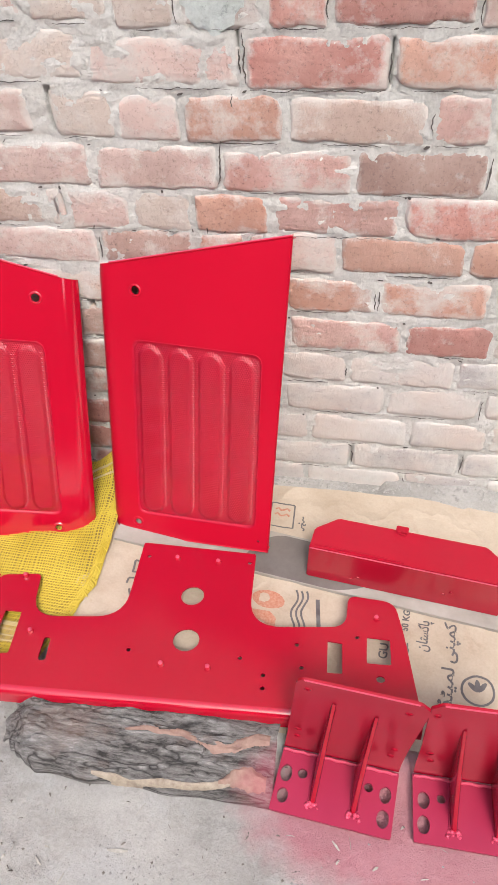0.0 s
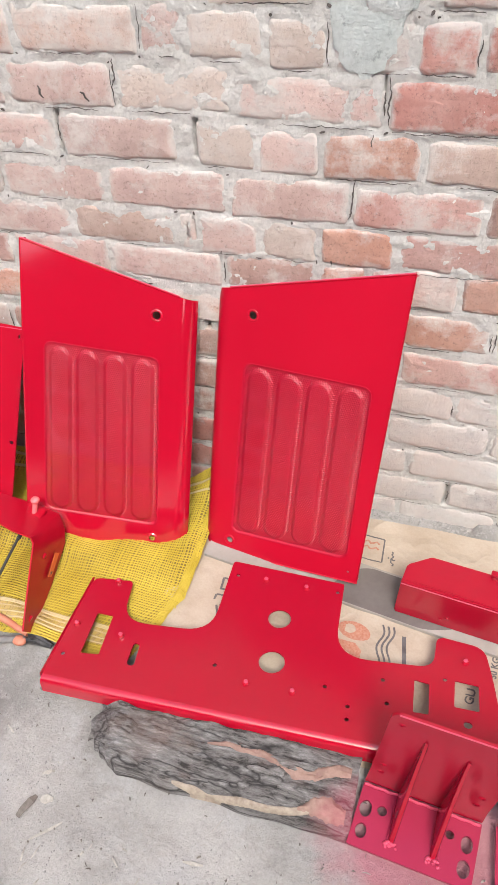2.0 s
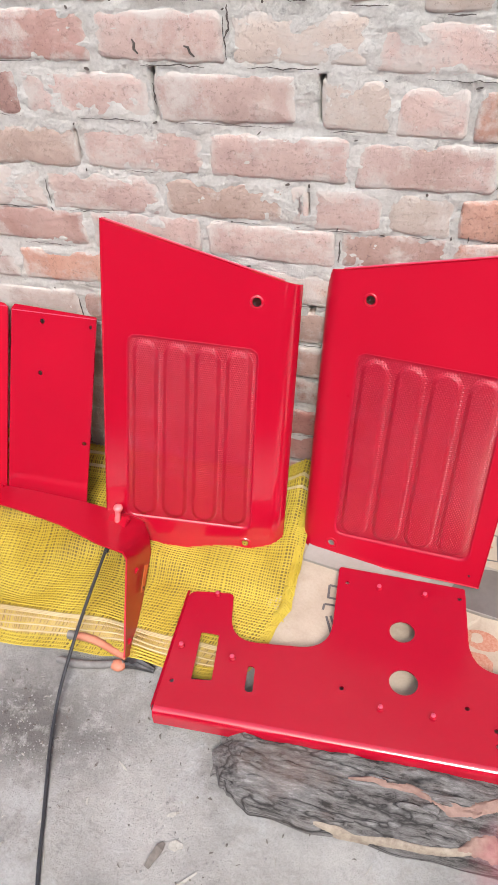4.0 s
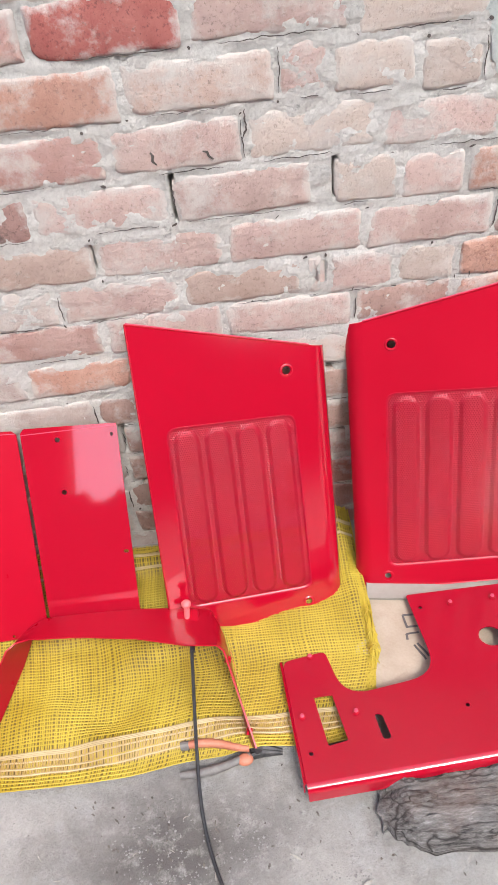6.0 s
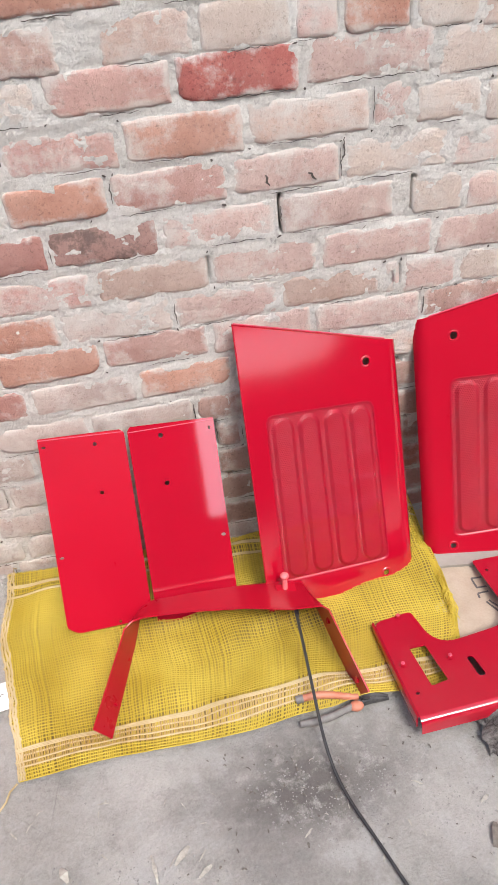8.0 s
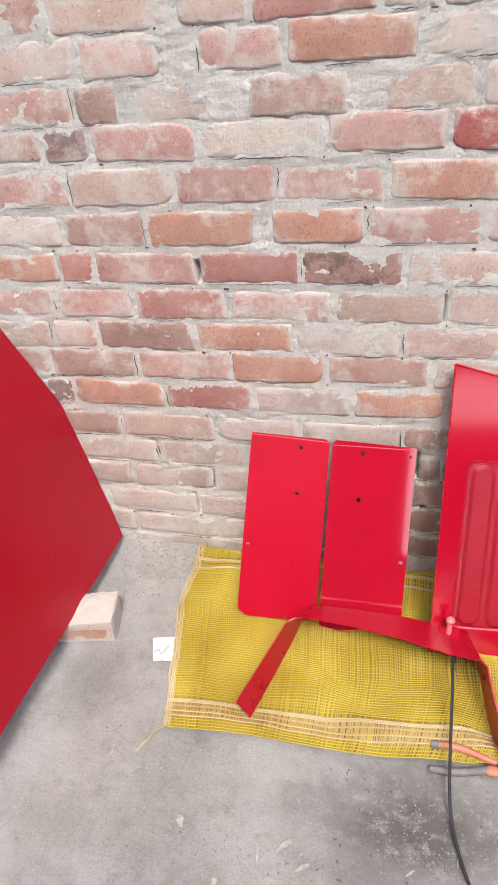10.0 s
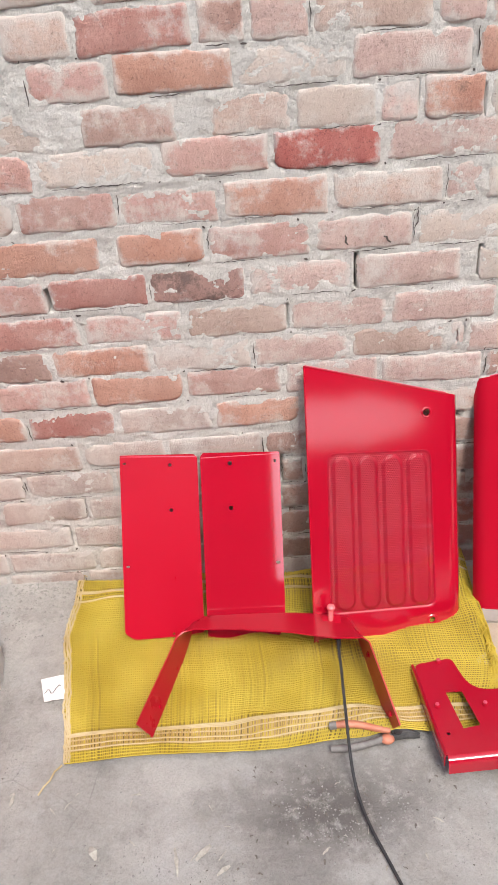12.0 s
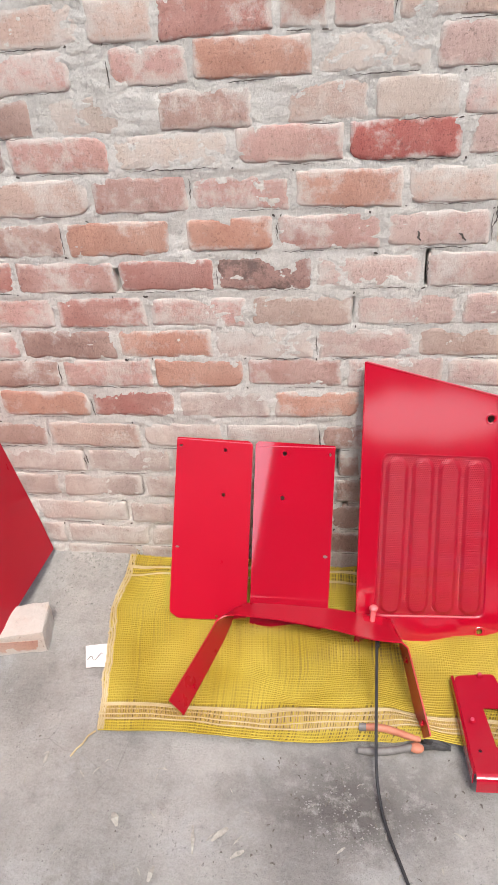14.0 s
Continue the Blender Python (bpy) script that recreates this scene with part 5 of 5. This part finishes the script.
def build_pliers():
    pl = thing("pliers", "worn pliers with faded orange and grey grips on the sack's hem", "pliers")
    up = [(-0.118, -0.536, 0.022), (-0.095, -0.535, 0.023), (-0.07, -0.537, 0.023), (-0.045, -0.543, 0.022), (-0.02, -0.551, 0.021), (0.004, -0.556, 0.02)]
    lo = [(-0.130, -0.588, 0.014), (-0.10, -0.589, 0.015), (-0.07, -0.587, 0.016), (-0.045, -0.582, 0.017), (-0.022, -0.576, 0.018), (0.004, -0.570, 0.018)]
    grip = part("grip", tube(up, [0.007, 0.0085, 0.0085, 0.008, 0.0075, 0.007], 10), orange_grip, pl, "faded orange grip", smooth=True)
    part("grip_tip", tube([(-0.128, -0.536, 0.021), (-0.112, -0.536, 0.022)], 0.0088, 10), grey_grip, grip, "worn grey grip tip")
    grip = part("grip", tube(lo, [0.007, 0.0085, 0.0085, 0.008, 0.0078, 0.0078], 10), grey_grip, pl, "worn grey grip", smooth=True)
    bm = bmesh.new()
    bmesh.ops.create_uvsphere(bm, u_segments=14, v_segments=8, radius=0.0145)
    for v in bm.verts:
        v.co = Vector((v.co.x * 1.1 - 0.006, v.co.y * 0.85 - 0.5755, v.co.z * 0.6 + 0.019))
    part("grip_guard", bm, orange_grip, grip, "orange guard at the grip's end", smooth=True)
    part("pivot", tube([(0.020, -0.560, 0.010), (0.020, -0.560, 0.026)], 0.010, 14), dark_steel, pl)
    part("jaw", tube([(0.008, -0.555, 0.019), (0.03, -0.558, 0.019), (0.066, -0.567, 0.017)], [0.008, 0.009, 0.0035], 8), dark_steel, pl)
    part("jaw", tube([(0.006, -0.570, 0.016), (0.03, -0.566, 0.016), (0.066, -0.571, 0.015)], [0.007, 0.008, 0.0035], 8), dark_steel, pl)


build_pliers()
paper_mat = plain_material("white_paper", (0.62, 0.61, 0.59), (0.74, 0.73, 0.71), 20, 0.8, 0.3, 0.001)


def build_paper():
    rows = [[(-0.828 + 0.062 * i / 8 + 0.026 * j / 6, -0.344 + 0.012 * i / 8 - 0.072 * j / 6, 0.003 + 0.004 * abs(rough(i, j, 3, 0.4)) + (0.004 if j == 6 and i < 4 else 0)) for j in range(7)] for i in range(9)]
    paper = thing("paper_scrap", "torn white paper scrap with a pen scribble beside the sack", "paper")
    part("leaf", strip(rows), paper_mat, paper, smooth=True)
    scribble = [(-0.806 + 0.005 * i, -0.392 + 0.010 * math.sin(i * 1.3) + 0.0025 * i, 0.0085) for i in range(8)]
    part("scribble", tube(scribble, 0.0009, 5), ink_black, paper)


build_paper()


def build_loose_brick():
    m = pose(-1.029, -0.326, -0.002, 0, 0, 12)
    lb = thing("loose_brick", "loose pale brick coated in old plaster, lying on the ground", "brick", m)
    rng = random.Random(8)
    bm = box(-0.095, -0.056, 0.0, 0.095, 0.056, 0.066)
    bmesh.ops.subdivide_edges(bm, edges=bm.edges[:], cuts=8, use_grid_fill=True)
    for v in bm.verts:
        edge = sum((abs(abs(v.co.x) - 0.095) < 1e-4, abs(abs(v.co.y) - 0.056) < 1e-4, abs(v.co.z - 0.066) < 1e-4))
        v.co += Vector([0.0035 * rough(v.co.x, v.co.y, v.co.z + k, 30) for k in (0, 5, 9)])
        if edge >= 2:
            v.co *= 1 - rng.uniform(0.01, 0.05)
    part("block", bm, BRICK["c"], lb, smooth=True)
    bm = sheet(rounded([(-0.08, 0.006), (0.070, 0.008), (0.078, 0.040), (-0.076, 0.050)], 0.006, 3), (), 0.003, 0.0015)
    for v in bm.verts:
        v.co = Vector((v.co.x, -0.0555 - v.co.z, v.co.y))
    part("bare_face", bm, BRICK["o"], lb, "bare orange clay face")


build_loose_brick()


def build_leaning_sheet():
    m = frame_from((-1.033, -0.022, 0.040), (-1.040, -0.46, 0.080), (-1.12, -0.03, 0.45))
    sheet_thing = thing("fender_sheet", "large crimson steel fender sheet standing between wall and loose brick", "fender", m)
    out = rounded([(0.0, 0.0), (0.86, -0.02), (0.95, 0.25), (0.90, 0.62), (0.55, 0.86), (0.16, 0.80), (0.02, 0.45), (0.0, 0.11)], [0.004, 0.05, 0.1, 0.15, 0.1, 0.05, 0.03, 0.03], 6)
    part("face", sheet(out, [circle(0.30, 0.16, 0.004, 8)], 0.003), red_dull, sheet_thing)
    part("rim", tube([(x, y, -0.002) for x, y in out + out[:1]], 0.0018, 6), red_dull, sheet_thing)


build_leaning_sheet()


# ---- plaster on the wall, bag in the hole ----
def plaster_patch(points, seed, thick, finish=plaster):
    points = [settled(*p) for p in points]
    patch = thing("plaster_patch", "smeared grey-green plaster patch on the brick wall", "plaster", None, "plaster patches")
    out = rounded(points, 0.03, 5)
    cx, cz = sum(p[0] for p in out) / len(out), sum(p[1] for p in out) / len(out)
    rows, count = [], len(out)
    for k, y in ((1.0, 0.004), (0.97, -thick * 0.6), (0.88, -thick), (0.72, -thick * 1.1), (0.5, -thick * 1.15), (0.25, -thick * 1.1), (0.03, -thick)):
        row = []
        for i in range(count + 1):
            x, z = out[i % count]
            if k > 0.95:
                x, z = x + 0.012 * rough(x, z, seed, 50), z + 0.012 * rough(z, x, seed, 50)
            px, pz = cx + (x - cx) * k, cz + (z - cz) * k
            row.append((px, y + (0.0016 * rough(px, seed, pz, 45) if k < 0.99 else 0), pz))
        rows.append(row)
    part("coat", strip(rows), finish, patch, smooth=True)


plaster_patch([(0.528, 1.36), (0.532, 1.19), (0.505, 1.13), (0.53, 1.02), (0.575, 0.985), (0.615, 1.01), (0.635, 1.07), (0.675, 1.12), (0.665, 1.20), (0.62, 1.25), (0.635, 1.36)], 1, 0.0042)
plaster_patch([(0.785, 1.105), (0.80, 1.155), (0.83, 1.175), (0.895, 1.172), (0.905, 1.12), (0.89, 1.092), (0.82, 1.09)], 5, 0.0055)
plaster_pale = mortar_material("pale_thick_plaster", (0.50, 0.535, 0.515), (0.64, 0.67, 0.65))
plaster_patch([(0.568, 1.155), (0.608, 1.166), (0.645, 1.150), (0.656, 1.112), (0.636, 1.085), (0.592, 1.088), (0.562, 1.110)], 9, 0.0062, plaster_pale)
clear_bag = plain_material("crumpled_white_plastic", (0.42, 0.40, 0.37), (0.66, 0.65, 0.62), 80, 0.25, 0.5, 0.002)


def build_bag():
    bm = bmesh.new()
    bmesh.ops.create_icosphere(bm, subdivisions=4, radius=0.022)
    for v in bm.verts:
        k = 1 + 0.35 * abs(rough(v.co.x, v.co.y, v.co.z, 90)) - 0.3 * abs(rough(v.co.z, v.co.x, v.co.y, 160))
        v.co = Vector((v.co.x * 0.9 * k, v.co.y * 0.8 * k, v.co.z * 1.15 * k)) + Vector((0.921, 0.012, 1.089))
    bag = thing("plastic_bag", "crumpled clear plastic bag stuffed into a hole in the wall", "bag")
    part("film", bm, clear_bag, bag)


build_bag()

# ---- litter on the ground ----
litter_pale = plain_material("dry_straw", (0.24, 0.225, 0.195), (0.40, 0.38, 0.335), 90, 0.8, 0.3)
litter_dark = plain_material("dark_dry_leaf", (0.07, 0.06, 0.05), (0.17, 0.15, 0.13), 60, 0.85, 0.4)


def sliver(rng, x, y, length, width, turn, curl=0.004):
    c, s_ = math.cos(turn), math.sin(turn)
    z0 = ground_height(x, y) + 0.0015
    v, n = [], 5
    for i in range(n):
        f = i / (n - 1) - 0.5
        w = width * (1 - 1.5 * abs(f) ** 1.5) * rng.uniform(0.7, 1.2)
        lift = curl * (1 - 4 * f * f) * rng.uniform(0.3, 1.0)
        for k in (-0.5, 0.5):
            px, py = f * length, k * w + 0.1 * length * f * f
            v.append((x + px * c - py * s_, y + px * s_ + py * c, z0 + lift + 0.001 * (k + 0.5)))
    return v, [(2 * i, 2 * i + 1, 2 * i + 3, 2 * i + 2) for i in range(n - 1)]


def scatter(name, label, count, seed, area, mat, sizes):
    rng, v, f = random.Random(seed), [], []
    for _ in range(count):
        x, y = area(rng)
        a, b = sliver(rng, x, y, rng.uniform(*sizes), rng.uniform(0.001, 0.0042), rng.uniform(0, 6.3), 0.005)
        f += [tuple(len(v) + i for i in q) for q in b]
        v += a
    tagged(mesh_object(name, v, f, mat), label, "litter", kind="stuff")


scatter("straw_litter", "scattered pale dry straw and wood shavings on the ground", 190, 3, lambda r: (r.uniform(-1.35, 1.3), r.uniform(-1.15, -0.60)), litter_pale, (0.006, 0.026))
scatter("leaf_litter", "dark crumbled dry leaves and bark on the ground", 60, 4, lambda r: (r.gauss(-0.2, 0.13), r.gauss(-0.70, 0.065)), litter_dark, (0.003, 0.011))
scatter("leaf_litter", "dark crumbs of bark scattered thinly on the ground", 26, 6, lambda r: (r.uniform(-1.35, 1.3), r.uniform(-1.15, -0.60)), litter_dark, (0.003, 0.010))
scatter("bark_litter", "bark crumbs round the charred log", 60, 7, lambda r: (r.gauss(0.24, 0.05) if r.random() < 0.4 else r.uniform(0.25, 0.8), r.uniform(-0.93, -0.66)), litter_dark, (0.003, 0.009))
for k, (x, y, length, width, turn) in enumerate(((-0.452, -0.80, 0.055, 0.007, 1.75), (-0.40, -0.785, 0.04, 0.012, 0.8), (-0.36, -0.82, 0.03, 0.008, 0.6), (-0.62, -0.775, 0.03, 0.016, 2.1), (-0.815, -0.655, 0.026, 0.008, 1.5),
        (0.225, -0.895, 0.06, 0.006, 0.75), (0.405, -0.945, 0.06, 0.004, 1.3), (0.20, -0.845, 0.024, 0.018, 0.2), (0.49, -0.872, 0.035, 0.005, 0.1), (0.18, -0.80, 0.022, 0.008, 0.5), (-0.52, -0.87, 0.03, 0.010, 1.4))):
    v, f = sliver(random.Random(40 + k), x, y, length, width, turn, 0.006)
    bm = bmesh.new()
    vs = [bm.verts.new(p) for p in v]
    for q in f:
        bm.faces.new([vs[i] for i in q])
    ob = part("wood_shaving", thicken(bm, 0.0015), litter_pale)
    tagged(ob, "pale curled dry wood shaving on the ground", "shaving", "wood shavings")
v, f = sliver(random.Random(77), 0.172, -0.865, 0.045, 0.018, 1.2, 0.01)
bm = bmesh.new()
vs = [bm.verts.new(p) for p in v]
for q in f:
    bm.faces.new([vs[i] for i in q])
tagged(part("dry_leaf", thicken(bm, 0.001), litter_dark), "dark curled dry leaf on the ground", "leaf")

# ---- crumbs of earth ----
def build_crumbs(name, label, count, seed, area, mat, sizes):
    rng, v, f = random.Random(seed), [], []
    for _ in range(count):
        x, y = area(rng)
        r = rng.uniform(*sizes) * rng.uniform(0.4, 1.0)
        z, k = ground_height(x, y) + 0.3 * r, len(v)
        for dx, dy, dz in ((1, 0, 0), (0, 1, 0), (-1, 0, 0), (0, -1, 0), (0, 0, 0.8), (0, 0, -0.8)):
            v.append((x + r * dx * rng.uniform(0.6, 1.5), y + r * dy * rng.uniform(0.6, 1.5), z + r * dz * rng.uniform(0.5, 1.1)))
        for a in range(4):
            f += [(k + a, k + (a + 1) % 4, k + 4), (k + (a + 1) % 4, k + a, k + 5)]
    tagged(mesh_object(name, v, f, mat), label, "dirt", kind="stuff")


CLUMPS = [(-0.2, -0.70), (-0.1, -0.78), (-0.36, -0.84), (0.02, -0.72), (0.30, -0.90), (0.52, -0.90), (-0.55, -0.80), (0.14, -0.80), (-0.85, -0.6), (0.75, -0.93), (-0.75, -0.85), (-0.95, -0.12), (-0.84, -0.05)]


def near_clump(r):
    cx, cy = r.choice(CLUMPS)
    return r.gauss(cx, 0.05), r.gauss(cy, 0.035)


earth = plain_material("loose_grey_earth", (0.16, 0.155, 0.147), (0.32, 0.313, 0.30), 60, 0.95, 0.5)
build_crumbs("earth_crumbs", "crumbs of loose grey earth in small heaps", 1800, 21, near_clump, earth, (0.001, 0.0032))
build_crumbs("earth_crumbs", "crumbs of loose grey earth strewn over the ground", 260, 22, lambda r: (r.uniform(-1.35, 1.3), r.uniform(-1.15, -0.55)), earth, (0.0008, 0.0028))
build_crumbs("dark_crumbs", "dark crumbs of dirt and bark in small heaps", 90, 23, near_clump, litter_dark, (0.001, 0.0035))

rubble = plain_material("crumbled_pale_mortar", (0.20, 0.193, 0.18), (0.35, 0.34, 0.32), 70, 0.95, 0.5)
build_crumbs("mortar_rubble", "crumbled pale mortar along the foot of the wall", 420, 31, lambda r: (r.uniform(-1.02, -0.80), -0.008 - abs(r.gauss(0, 0.09))), rubble, (0.002, 0.0075))
build_crumbs("mortar_rubble", "crumbled pale mortar behind the cream sack", 500, 32, lambda r: (r.uniform(0.62, 1.4), -0.006 - abs(r.gauss(0, 0.02))), rubble, (0.0015, 0.006))

# ---- unseen plain walls added to close the yard behind the camera ----
# Kept dark so the red paint reflects little where no sky shows.
yard = mortar_material("yard_render", (0.07, 0.06, 0.052), (0.12, 0.105, 0.092))


def added_south_wall():
    """An added, unseen wall; its low stretches and one opening shape the sky reflected in the red plates."""
    top = []
    for i in range(481):
        x = 6.0 - 0.025 * i
        ragged = 0.16 * rough(x * 3.1, 0, 4) + 0.10 * rough(x * 9.7, 2, 4) + 0.05 * rough(x * 27, 5, 1)
        slope = min(abs(x + 2.64), abs(x + 1.62))
        h = 5.2
        if -2.64 < x < -1.62:
            h = 2.28 + ragged + 2.4 * max(0.0, 1 - slope / 0.12)
        elif -0.68 < x < -0.38:
            h = 2.4 + ragged
        top.append((x, h))
    gap = [(2.87 + 1.15 * math.cos(a * math.pi / 20) * (1 + 0.15 * rough(a, 3, 1, 0.7)), 1.95 + 0.36 * math.sin(a * math.pi / 20) * (1 + 0.3 * rough(a, 7, 2, 0.9))) for a in range(40)]
    bm = sheet([(-6.0, -0.1), (6.0, -0.1)] + top, [gap], 0.4)
    for v in bm.verts:
        v.co = Vector((v.co.x, -6.5 + v.co.z, v.co.y))
    tagged(part("wall_south", bm, yard), "unseen yard wall added with sky openings to shape reflections", "wall", kind="structure")


added_south_wall()
tagged(part("wall_west", box(-6.2, -6.5, -0.1, -6.0, 0.0, 2.6), yard), "plain weathered yard wall", "wall", kind="structure")
tagged(part("wall_east", box(6.0, -6.5, -0.1, 6.2, 0.0, 2.6), yard), "plain weathered yard wall", "wall", kind="structure")


build_bricks(wall)
